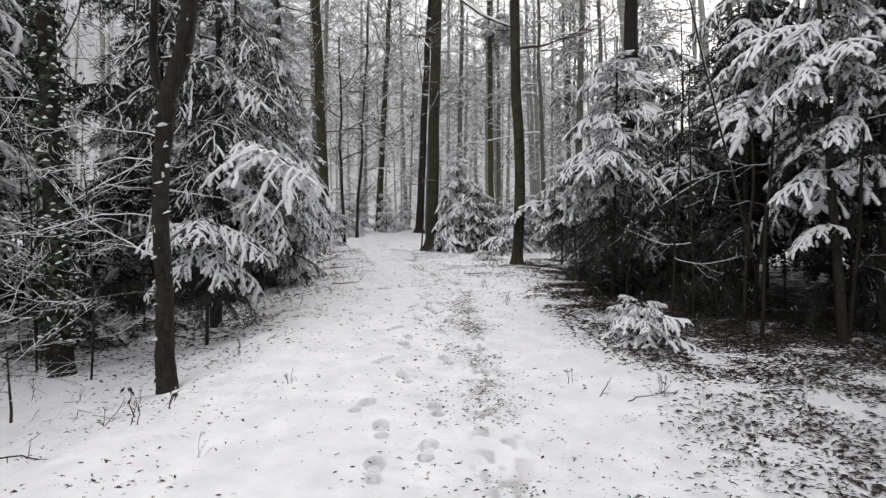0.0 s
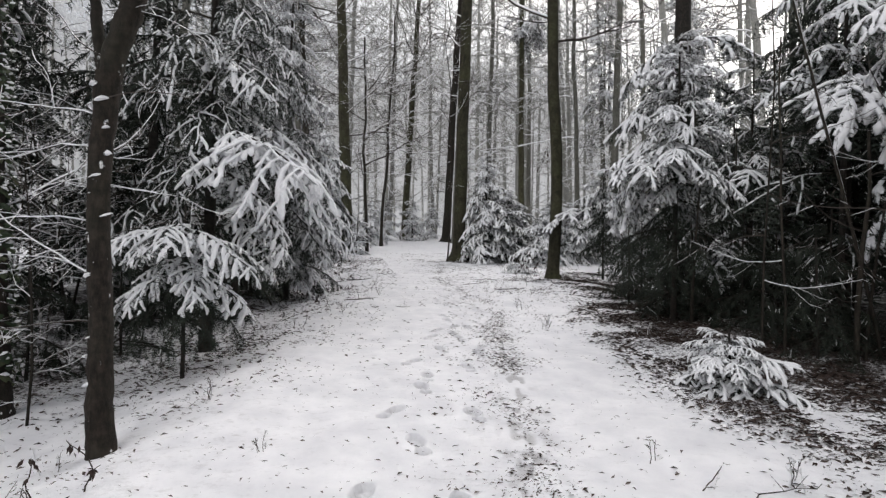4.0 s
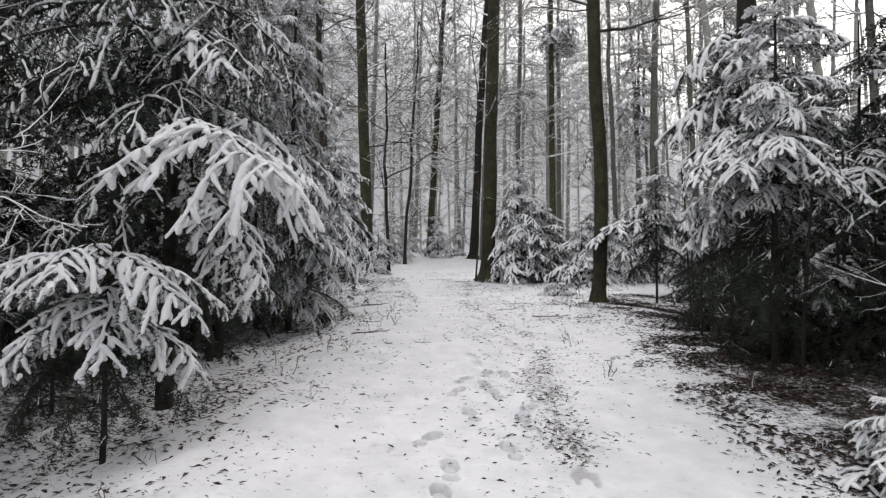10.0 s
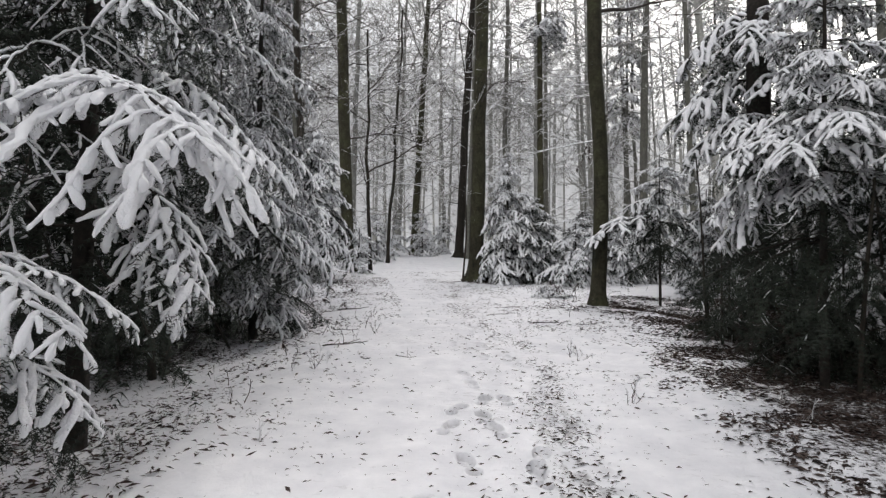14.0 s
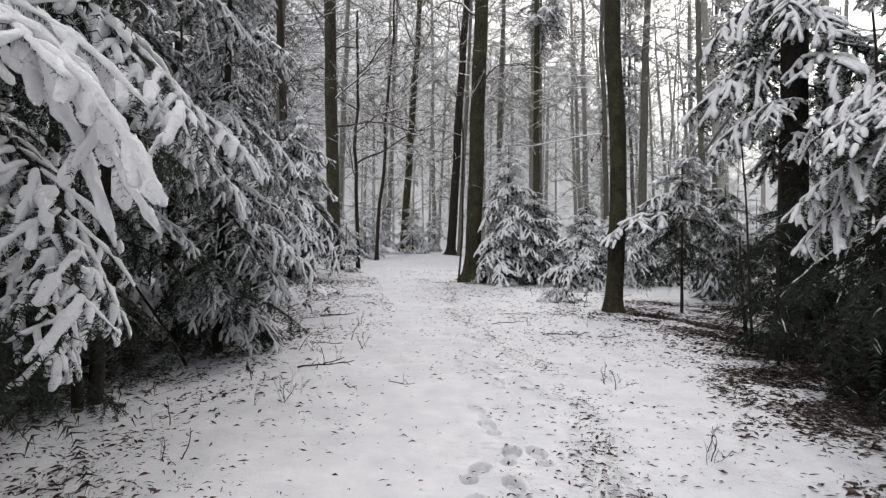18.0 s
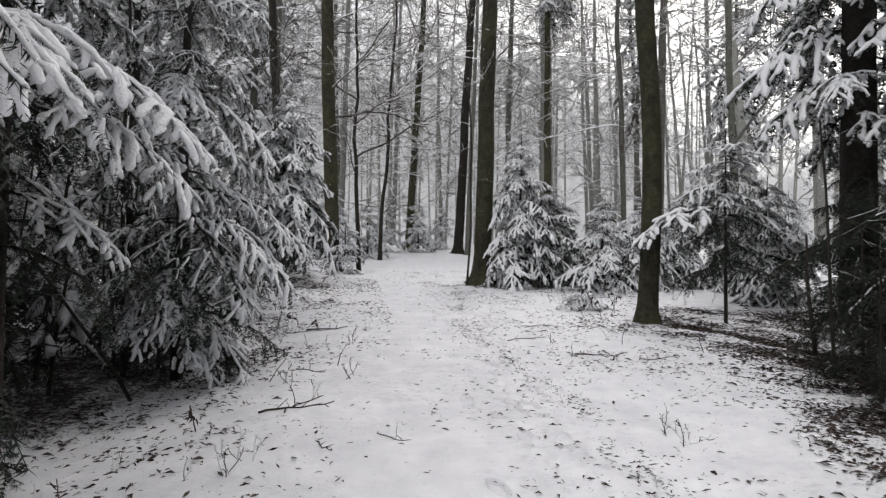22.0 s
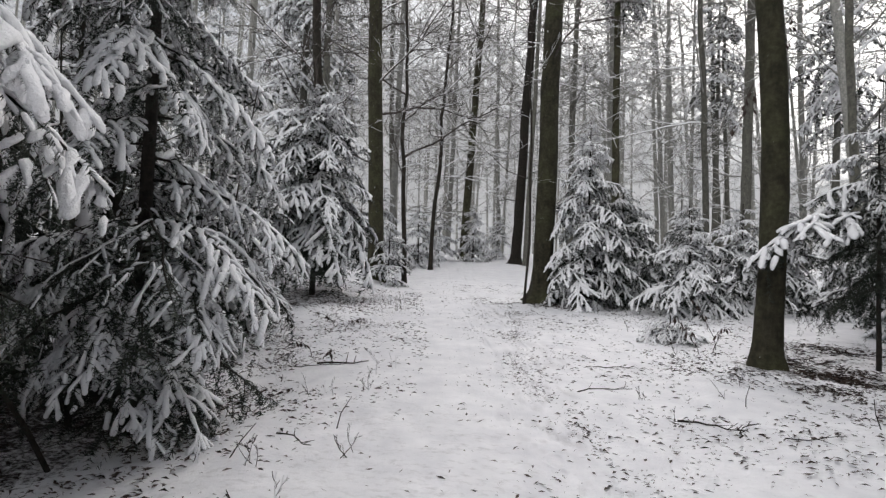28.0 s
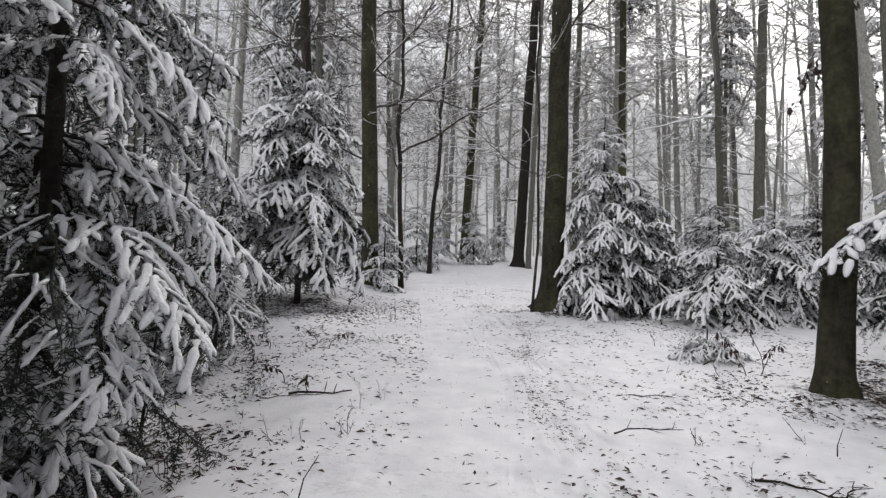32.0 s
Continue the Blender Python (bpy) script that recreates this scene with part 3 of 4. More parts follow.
us = spread(-0.9, 0.9, 0.013, -420, 420, 1.1)
ys = spread(2.2, 11.5, 0.0145, -420, 700, 1.09)
U, Y = np.meshgrid(us, ys)
X = U + path_x(Y)
Z = ground(X, Y)
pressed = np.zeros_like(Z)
for fx, fy, turn in PRINTS:
    near_y = np.abs(ys - fy) < 0.3
    if not near_y.any():
        continue
    a = radians(turn)
    dx, dy = X[near_y] - fx, Y[near_y] - fy
    lx, ly = dx * math.cos(a) + dy * math.sin(a), -dx * math.sin(a) + dy * math.cos(a)
    sole = np.maximum(1 - ((lx / 0.057) ** 2 + ((ly - 0.05) / 0.098) ** 2), 1 - ((lx / 0.047) ** 2 + ((ly + 0.115) / 0.05) ** 2))
    tread = 0.5 + 0.5 * np.sin(ly * 150 + 1.5 * np.sin(lx * 60))
    d = smooth(sole, 0.0, 0.14) * (0.88 + 0.12 * tread) * (1 - 0.75 * smooth(fy, 7.8, 10.2))
    rim = np.exp(-((sole + 0.55) / 0.25) ** 2)
    Z[near_y] += -0.045 * d + 0.006 * rim
    # print floor: pressed snow plus painted shade of the hollow
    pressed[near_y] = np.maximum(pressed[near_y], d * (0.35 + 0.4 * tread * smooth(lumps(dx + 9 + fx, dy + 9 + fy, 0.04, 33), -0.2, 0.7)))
scuff = smooth(lumps(X + 60, 0.6 * Y + 60, 0.055, 31), 0.1, 0.6) * (0.85 * np.exp(-((U - 0.4 - 0.035 * (Y - 4)) / 0.15) ** 2) * (1 - smooth(Y, 7.5, 9.5)) + 0.45 * np.exp(-((U - 0.35) / 0.4) ** 2) * smooth(Y, 8.5, 10.5) * smooth(lumps(X + 30, Y + 30, 0.7, 32), -0.1, 0.5))
scuff = scuff * smooth(Y, 1.0, 2.2)
Z -= 0.008 * scuff
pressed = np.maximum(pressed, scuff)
near_path = 1 - smooth(np.abs(U), 5, 12)
Z += (0.014 * lumps(X, Y, 0.55, 1) * smooth(np.abs(U), 0.2, 1.3) + 0.007 * lumps(X, Y, 0.2, 2) + 0.0035 * lumps(X, Y, 0.08, 3)) * near_path
shade = np.zeros_like(Z)
# litter: thin snow under firs; left-verge patch paints shade, outer ones cut bounce light
for lx, ly, rx, ry, power in ((3.7, 7.8, 2.8, 4.2, 0.78), (6.8, 8.5, 4.5, 8.0, 0.8), (11, 8, 9, 13, 0.8), (-12, 9, 8, 12, 0.74), (-7.4, 9.5, 4.2, 7.5, 0.76), (4.3, 11.0, 3.2, 4.6, 0.78), (5.3, 4.0, 2.9, 3.6, 0.75), (-4.9, 6.6, 2.0, 2.8, 0.7), (-3.3, 7.2, 1.7, 3.4, 0.58), (-5.0, 11.0, 2.2, 4.0, 0.76), (2.2, 14.5, 1.0, 0.9, 0.72), (3.4, 14.2, 1.7, 1.3, 0.66), (-0.4, 19.3, 0.9, 0.8, 0.7), (4.2, 15.5, 2.5, 2.5, 0.62), (-5.6, 17.2, 1.6, 2.2, 0.7)):
    d = np.sqrt(((X - lx) / rx) ** 2 + ((Y - ly) / ry) ** 2)
    shade = np.maximum(shade, power * (1 - smooth(d, 0.35, 1.25)))
shade = np.maximum(shade, 0.34 * smooth(np.abs(U), 0.9, 2.6) * (1 - smooth(np.abs(U), 6, 14)))
s = Shape()
s.add(np.stack([X, Y, Z], -1).reshape(-1, 3), ring_faces(len(ys), len(us), closed=False)[:, ::-1])
me = s.mesh("ground", (GROUND,))
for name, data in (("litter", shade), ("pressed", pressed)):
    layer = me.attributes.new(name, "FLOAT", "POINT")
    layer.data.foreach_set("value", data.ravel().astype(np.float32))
tagged(new("ground", me), "snow-covered forest path with footprints and leaf litter", "ground", kind="structure")

# ---- trees that stand by the path ----
bare_tree(2.0, 14.47, 15, 0.146, 11, "tall straight beech with smooth dark greenish bark by the path", BARK_BEECH, "beech_tree", 0.055, (-0.35, 0.0), 5, 6.2, 13, k=24, top_r=0.13, wobble=0.01, bow=(0.11, 4.8))
right_beech = bpy.data.objects["beech_tree"]
for z, az, q, pt in ((6.6, 186, 1.7, 2), (5.9, 30, 1.3, 14), (7.3, 8, 1.5, 20)):
    part("branch", SPRAYS[int(z * 7) % 8], right_beech, m=pose(-0.2, 0, z, 0, -pt, az) @ Matrix.Diagonal((q, q, q, 1)))
bare_tree(-0.53, 19.5, 18, 0.218, 12, "thick beech with a flared foot at the bend of the path", BARK_BEECH, "beech_tree", 0.2, (0.25, 0.4), 12, 4.5, 16, k=28, top_r=0.16)
bare_tree(-4.95, 21.6, 17, 0.215, 13, "stout mossy beech on the bank by the path", BARK_BEECH, "beech_tree", 0.1, (-1.1, 0.3), 14, 3.0, 13, k=20, top_r=0.15, wobble=0.015)
bare_tree(-4.69, 27.7, 12, 0.085, 14, "thin crooked dark sapling with bare snowy twigs", BARK_WET, "beech_tree", 0.03, (0.3, 0.3), 14, 1.6, 11, reach=0.7, wobble=0.07)
bare_tree(-4.74, 36.9, 22, 0.24, 15, "beech with a forked crown by the far bend", BARK_BEECH, "beech_tree", 0.08, (0.8, 0.3), 14, 5, 19, reach=1.4)
bare_tree(-1.69, 33.6, 24, 0.26, 16, "dark rough trunk clad in short snowy twigs", BARK_WET, "beech_tree", 0.14, (0.8, 0.3), 22, 2, 20, reach=0.8)
bare_tree(-0.88, 19.1, 9, 0.028, 20, "thin sapling leaning beside the thick beech", BARK_WET, "beech_tree", 0.01, (0.2, 0.3), 10, 1.8, 8, SPRAYS_NEAR, 1.0, 0.11)
bare_tree(-4.25, 22.0, 9, 0.07, 21, "slender dark sapling behind the mossy beech", BARK_WET, "beech_tree", 0.02, (-0.4, 0.3), 10, 2.5, 8, wobble=0.06)
bare_tree(-6.2, 20.6, 14, 0.15, 22, "dark beech on the bank behind a young fir", BARK_WET, "beech_tree", 0.05, (-0.9, 0.2), 14, 3, 12, reach=1.1)

rng = np.random.default_rng(5)
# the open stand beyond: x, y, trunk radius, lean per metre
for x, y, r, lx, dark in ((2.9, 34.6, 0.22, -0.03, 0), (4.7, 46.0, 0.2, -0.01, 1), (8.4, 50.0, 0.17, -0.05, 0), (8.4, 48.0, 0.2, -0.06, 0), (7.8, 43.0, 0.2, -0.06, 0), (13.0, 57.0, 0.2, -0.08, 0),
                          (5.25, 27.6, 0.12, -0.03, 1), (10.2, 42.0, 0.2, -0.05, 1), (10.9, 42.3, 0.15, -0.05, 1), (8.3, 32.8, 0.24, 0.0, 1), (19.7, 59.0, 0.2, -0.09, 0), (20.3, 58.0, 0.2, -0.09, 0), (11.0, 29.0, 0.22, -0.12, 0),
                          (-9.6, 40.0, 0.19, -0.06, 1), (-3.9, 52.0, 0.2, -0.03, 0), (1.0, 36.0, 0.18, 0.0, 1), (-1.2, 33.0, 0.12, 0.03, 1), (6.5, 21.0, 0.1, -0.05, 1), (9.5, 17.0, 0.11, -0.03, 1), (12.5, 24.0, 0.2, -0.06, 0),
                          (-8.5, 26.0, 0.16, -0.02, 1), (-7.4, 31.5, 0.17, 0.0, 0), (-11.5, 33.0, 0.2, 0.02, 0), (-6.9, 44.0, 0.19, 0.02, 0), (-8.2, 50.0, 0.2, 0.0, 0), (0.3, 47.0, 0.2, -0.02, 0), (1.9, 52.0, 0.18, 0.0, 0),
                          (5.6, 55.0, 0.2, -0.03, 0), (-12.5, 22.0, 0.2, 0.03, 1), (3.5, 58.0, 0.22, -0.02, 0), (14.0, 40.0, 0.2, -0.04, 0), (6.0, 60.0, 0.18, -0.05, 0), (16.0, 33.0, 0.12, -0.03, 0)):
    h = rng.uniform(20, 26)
    bare_tree(x, y, h, r, 1000 + int(10 * x + 100 * y), "dark straight beech in the open stand" if dark else "beech in the open stand with haze painted in", BARK_HALF_HAZED if dark else BARK_HAZED, "beech_tree", 0.04, (lx * h, 0.0), 13, 3.5, 19, SPRAYS_FAR, 1.3, group="beeches of the open stand", k=8)

# tall firs of the stand, bare below, snowy crowns above
for i, (x, y, lo) in enumerate(((-12.5, 35, 6), (9.6, 41, 9.5), (13.5, 36, 8), (-10, 27, 6))):
    fir(x, y, 22, 2.3, lo, FAR, 230 + i, "tall fir with a bare trunk and snowy crown", 0.2, 1.15, 5, BARK_HALF_HAZED, pitch=(-20, 5), top=20, group="tall firs of the stand", wild=16)

# the tree with a broom of needles in its crown
tree = bare_tree(3.0, 33.5, 22, 0.2, 61, "bare pole-like fir with a dark tuft of boughs high up", BARK_BEECH, "fir_tree", 0.04, (-0.6, 0), 2, 6, 18, SPRAYS_FAR)
rng = np.random.default_rng(62)
for i in range(16):
    hang(tree, FAR, rng, 13.2 + rng.uniform(-0.8, 1.2), rng.uniform(0, 360), rng.uniform(1.2, 2.0), rng.uniform(-25, 10))

# ---- firs ----
def boughs(tree, kind, seed, rows):
    rng = np.random.default_rng(seed)
    for z, az, ln, pt in rows:
        hang(tree, kind, rng, z, az, ln, pt, rng.uniform(-12, 12))


tree = fir(-3.35, 7.55, 8.5, 1.5, 2.5, LARGE, 31, "large snow-laden fir overhanging the path", 0.085, 0.5, 4, bare=0.4, pitch=(-16, 5), top=8.3, shade=0.1, gloom=0.5)
boughs(tree, LARGE, 63, ((3.0, -5, 1.7, -14), (2.3, -15, 1.6, -26), (2.2, 12, 1.35, -30), (1.9, -8, 1.3, -24)))
boughs(tree, GREAT, 62, ((2.78, -51, 2.25, -5),))
boughs(tree, SPARSE, 64, ((1.5, -30, 1.3, -14), (1.3, -90, 1.3, -12), (1.6, 20, 1.3, -16), (1.1, -60, 1.1, -14), (1.7, -140, 1.2, -12)))
boughs(tree, FROST, 61, ((2.5, -85, 1.3, -14), (3.2, -55, 1.2, -12), (3.7, -30, 1.3, -10), (3.9, -75, 1.3, -8), (4.3, -45, 1.2, -6), (4.0, 0, 1.3, -8), (3.6, -100, 1.6, -5), (2.1, -120, 1.4, -12), (3.0, -70, 1.5, -8), (3.4, 190, 1.6, -4), (4.2, 205, 1.5, -2), (4.8, 175, 1.4, 0), (3.9, 225, 1.5, -4)))
tree = fir(-2.85, 6.15, 1.72, 0.5, 1.5, MEDIUM, 32, "young fir bowed down by snow", 0.022, 0.2, 4, pitch=(-10, 20))
boughs(tree, MEDIUM, 76, ((1.52, -75, 0.8, -2), (1.45, -20, 0.85, -4), (1.48, -125, 0.8, -4), (1.4, 35, 0.8, -6), (1.42, 165, 0.8, -4), (1.25, -50, 0.8, -16), (1.2, -100, 0.75, -16), (1.1, 5, 0.8, -18), (1.05, 205, 0.75, -16), (1.0, 90, 0.7, -10)))
boughs(tree, SPARSE, 77, ((0.95, -40, 0.8, -26), (0.9, -110, 0.8, -28), (0.85, 20, 0.75, -26), (0.9, 180, 0.75, -24), (0.8, -75, 0.75, -26)))
tree = fir(-3.8, 11.6, 7.5, 1.2, 1.5, LARGE, 33, "dense snow-covered fir beside the path", 0.07, 0.45, 5, pitch=(-14, 5), top=7.2, bare=0.1, gloom=0.24)
boughs(tree, LARGE, 68, ((1.75, -15, 1.5, -8), (1.45, -25, 1.25, -14), (2.1, 8, 1.4, -8)))
boughs(tree, MEDIUM, 65, ((0.9, -80, 0.9, -10), (1.2, -65, 1.0, -14), (1.4, -130, 1.0, -14)))
boughs(tree, SPARSE, 66, ((0.8, 5, 1.2, -10), (0.5, -20, 1.0, -5), (1.2, -100, 1.2, -12), (1.4, -50, 1.2, -14)))
boughs(tree, MEDIUM, 69, ((0.75, -20, 1.2, -6), (0.6, -45, 1.0, -4), (0.95, -65, 0.95, -16), (1.0, -100, 0.9, -16), (0.8, -130, 0.85, -14)))
tree = fir(-3.95, 9.6, 7.0, 1.3, 2.2, LARGE, 44, "fir with few heavy snowy boughs near the path", 0.065, 0.5, 4, pitch=(-12, 5), top=6.8, bare=0.35, gloom=0.3)
boughs(tree, HEAVY, 70, ((2.95, -5, 1.5, -4), (3.0, -42, 1.5, -4), (2.7, 22, 1.4, -10)))
boughs(tree, MEDIUM, 74, ((1.9, 15, 0.9, -12),))
boughs(tree, LARGE, 75, ((2.7, -66, 1.2, -10),))
boughs(tree, SPARSE, 71, ((1.5, -20, 1.0, -8), (1.7, 25, 1.1, -8), (1.3, -130, 1.0, -8), (1.8, -60, 1.1, -6)))
fir(-5.0, 17.6, 4.2, 1.6, 0.9, MIDDLE, 34, "snowy young fir standing on the bank", 0.06, 0.28, 7, pitch=(-18, 8), wild=18, shade=0.16, gloom=0.08)
tree = fir(2.91, 8.95, 4.5, 0.92, 1.6, MEDIUM, 35, "snow-laden young fir with bare lower trunk", 0.045, 0.36, 6, pitch=(-14, 18), wild=10, shade=0.1, gloom=0.3)
boughs(tree, MEDIUM, 78, ((2.5, 250, 1.15, 4), (2.35, 222, 1.05, 2), (2.35, 195, 1.05, 0), (2.25, 285, 0.85, -2), (2.95, 235, 0.85, 8), (2.15, 175, 1.0, -4), (2.1, 150, 1.05, -6), (2.6, 170, 0.9, 2)))
boughs(tree, SPARSE, 79, ((1.35, 200, 1.2, -8), (1.2, 240, 1.1, -10), (1.3, 280, 1.1, -10), (1.0, 180, 1.0, -8), (0.8, 235, 0.9, -6), (1.4, 160, 1.2, -8)))
tree = fir(4.5, 5.8, 5.4, 1.2, 2.3, LARGE, 36, "dark fir with sparse snowy boughs", 0.06, 0.5, 4, BARK_WET, pitch=(-18, 10), lean=(-0.5, 0), bare=0.35, shade=0.3, gloom=0.25)
boughs(tree, MEDIUM, 67, ((1.3, 200, 0.8, 0), (1.95, 190, 0.9, -2), (3.0, 195, 1.05, 0), (3.6, 175, 1.2, 0), (2.5, 230, 0.9, -4), (3.3, 230, 1.1, 0)))
fir(2.32, 6.05, 0.56, 0.45, 0.15, SMALL, 37, "knee-high fir seedling under snow", 0.014, 0.1, 7, pitch=(-5, 25), wild=18)
fir(0.4, 19.2, 3.9, 1.15, 0.35, MIDDLE, 38, "young fir thick with snow beside the beech", 0.045, 0.3, 6, pitch=(-22, 8), wild=18, gloom=0.06)
fir(1.2, 19.9, 2.6, 1.2, 0.25, MID, 42, "small bushy fir covered in snow", 0.03, 0.25, 7, wild=18, gloom=0.12, pitch=(-24, 10), group="young firs behind the beech")
for i, (x, y, h, w) in enumerate(((2.25, 18.6, 1.9, 1.0), (3.4, 19.2, 2.2, 1.1), (1.75, 21.4, 2.2, 1.1), (4.6, 20.2, 2.4, 1.2), (5.7, 19.2, 2.0, 1.1), (3.0, 21.5, 2.3, 1.2), (5.2, 17.2, 2.6, 1.2), (6.6, 21.4, 2.4, 1.2))):
    fir(x, y, h, w, 0.2, MIDDLE if i < 2 else MID, 70 + i, "small bushy fir covered in snow", 0.03, 0.27, 6, pitch=(-22, 12), wild=18, gloom=0.12, group="young firs behind the beech")
tree = fir(3.32, 14.75, 3.1, 1.2, 1.0, MIDDLE, 41, "slender young fir with drooping snowy boughs", 0.03, 0.3, 6, pitch=(-14, 12), wild=14, shade=0.3, gloom=0.5)
boughs(tree, MEDIUM, 66, ((1.8, 197, 1.7, 0),))
tree = fir(5.08, 14.4, 24, 1.7, 3.6, MIDDLE, 45, "thick old fir trunk with snowy boughs above", 0.26, 0.75, 4, pitch=(-12, 5), top=6.5)
boughs(tree, LARGE, 72, ((3.7, 225, 1.6, 0), (3.4, 170, 1.5, -6))) 
boughs(tree, SPARSE, 73, ((1.5, 200, 1.3, -10), (1.2, 240, 1.3, -8), (1.7, 260, 1.3, -10), (0.9, 215, 1.2, -6), (1.3, 180, 1.3, -8), (2.3, 243, 1.5, -12), (1.9, 225, 1.4, -14)))
# the dark stand on the right of the path
for i, (x, y, h, w, lo, kd) in enumerate(((4.8, 8.3, 6.0, 1.25, 3.3, MIDDLE), (5.8, 6.8, 9, 1.7, 2.4, MIDDLE), (6.2, 10.0, 6, 1.8, 1.8, DARK), (5.9, 3.8, 8, 1.6, 2.0, MIDDLE), (5.6, 12.8, 4.4, 1.5, 1.4, DARK), (7.4, 13.2, 5, 1.8, 1.2, DARK),
                                          (8.0, 8.6, 11, 2.2, 1.0, DARK), (7.6, 5.4, 11, 2.2, 1.0, DARK), (9.6, 11.0, 11, 2.2, 0.8, DARK), (5.6, 9.4, 8, 1.6, 1.6, DARK), (6.9, 11.6, 9, 1.9, 1.4, DARK), (4.7, 10.4, 4.4, 1.3, 1.5, MID), (7.0, 16.4, 4.2, 1.4, 0.8, FAR), (6.8, 1.2, 10, 2.0, 1, DARK), (9.8, 14.5, 6, 1.8, 0.8, DARK), (5.5, 15.2, 2.6, 1.4, 0.4, DARK), (6.7, 14.6, 3.2, 1.5, 0.4, DARK))):
    fir(x, y, h, w, lo, kd, 110 + i, "dark fir in the dense stand with snow on its boughs", 0.1 if h > 7 else 0.05, 0.7, 5, pitch=(-12, 5), top=min(h, 8.5), group="firs of the dense stand", wild=12)
for i, (x, y, h) in enumerate(((3.2, 9.9, 1.5), (2.85, 10.9, 1.2), (3.9, 9.0, 1.6), (3.7, 7.0, 1.3), (4.9, 6.2, 1.8), (3.4, 11.9, 1.5), (4.6, 9.4, 1.8), (3.35, 9.4, 1.0), (3.8, 8.3, 1.3), (4.2, 7.6, 1.6), (3.9, 10.2, 1.7))):
    fir(x, y, h, 0.8, 0.3, SPARSE, 140 + i, "spindly shaded fir sapling with little snow", 0.018, 0.28, 4, pitch=(-15, 10), group="shaded saplings")
for i, (x, y, h) in enumerate(((-4.3, 9.3, 1.4), (-4.2, 11.9, 1.3), (-4.2, 7.2, 1.3), (-4.7, 10.2, 1.6), (-5.3, 8.4, 1.8), (-4.5, 6.2, 1.2))):
    fir(x, y, h, 0.8, 0.2, SPARSE, 240 + i, "spindly shaded fir sapling with little snow", 0.018, 0.28, 4, pitch=(-15, 10), group="shaded saplings", wild=16)
# the dark stand on the left of the path
for i, (x, y, h, w, lo, kd) in enumerate(((-4.9, 8.8, 9, 1.6, 2.0, DARK), (-6.9, 6.6, 9, 1.7, 2.4, FAR), (-5.2, 12.8, 8, 1.6, 1.4, FAR), (-5.9, 10.4, 4.6, 1.7, 1.8, FAR), (-8.0, 4.4, 9, 1.9, 2.6, FAR), (-8.0, 8.0, 11, 2.2, 1.2, DARK), (-7.0, 12.4, 4.2, 1.9, 0.8, DARK),
                                          (-6.4, 15.4, 4.2, 1.5, 0.8, FAR), (-7.6, 18.0, 6.0, 1.6, 0.8, FAR), (-9.2, 10.2, 11, 2.2, 0.8, DARK), (-9.0, 14.6, 4.6, 2.0, 0.8, DARK), (-10.0, 6.0, 11, 2.2, 0.8, DARK), (-4.6, 14.6, 2.6, 1.0, 0.5, FAR))):
    fir(x, y, h, w, lo, kd, 160 + i, "dark fir in the dense stand with snow on its boughs", 0.09 if h > 7 else 0.04, 0.7, 5, pitch=(-12, 5), top=min(h, 8.5), group="firs of the dense stand", wild=12)
# outer rows, mostly out of view, added to block light and keep the stand dark
for i, (x, y) in enumerate(((11.5, 4), (12.5, 8.5), (11.8, 13.0), (14.5, 6.5), (15, 11.5), (10.5, 0), (8.5, -3), (-12, 3), (-12.5, 7.5), (-13.5, 11), (-10.5, 0), (-14.5, 5), (5, -5), (-5, -5), (0, -9), (-8, -3))):
    fir(x, y, 9.0, 2.6, 0.7, DARK, 260 + i, "outer fir added to keep the stand dark", 0.11, 1.2, 5, pitch=(-14, 5), group="firs deep in the stand")
# small firs along the far bend
for i, (x, y, h) in enumerate(((-5.4, 28.6, 2.6), (-6.4, 26.4, 2.4), (-3.9, 34.5, 3.0), (-5.6, 34.0, 2.8), (-2.9, 37.5, 2.8), (-4.5, 21.2, 1.5), (-7.2, 29.5, 3.0), (-6.1, 23.5, 2.6), (1.2, 27.0, 2.6), (4.0, 26.0, 2.8), (7.0, 27.0, 2.6), (9.5, 24.0, 2.8), (-8.6, 23.0, 3.2))):
    fir(x, y, h, 1.2, 0.2, FAR, 190 + i, "small snow-covered fir at the wood's far edge", 0.03, 0.42, 5, pitch=(-24, 12), group="far young firs")

# ---- woods closing the view all round ----
rng = np.random.default_rng(8)
poles, twigs = Shape(), Shape()
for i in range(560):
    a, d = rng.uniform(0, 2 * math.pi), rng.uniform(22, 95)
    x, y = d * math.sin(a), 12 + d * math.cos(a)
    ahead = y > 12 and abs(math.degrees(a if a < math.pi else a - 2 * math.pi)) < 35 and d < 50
    # trunks behind the view are unseen, added to shape light; most left out
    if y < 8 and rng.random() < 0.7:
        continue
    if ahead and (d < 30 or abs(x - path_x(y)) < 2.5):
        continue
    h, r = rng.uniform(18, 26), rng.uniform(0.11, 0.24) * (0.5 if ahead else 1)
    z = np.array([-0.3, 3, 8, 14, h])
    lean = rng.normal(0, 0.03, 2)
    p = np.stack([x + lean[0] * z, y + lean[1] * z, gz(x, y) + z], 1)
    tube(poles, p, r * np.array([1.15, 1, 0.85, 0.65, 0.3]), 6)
tagged(new("far_trunks", poles.mesh("far_trunks", (BARK_HAZED,))), "distant trunks of the woods with haze painted in", "trees", kind="stuff")
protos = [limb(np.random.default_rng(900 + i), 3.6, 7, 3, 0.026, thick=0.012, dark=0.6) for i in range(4)]
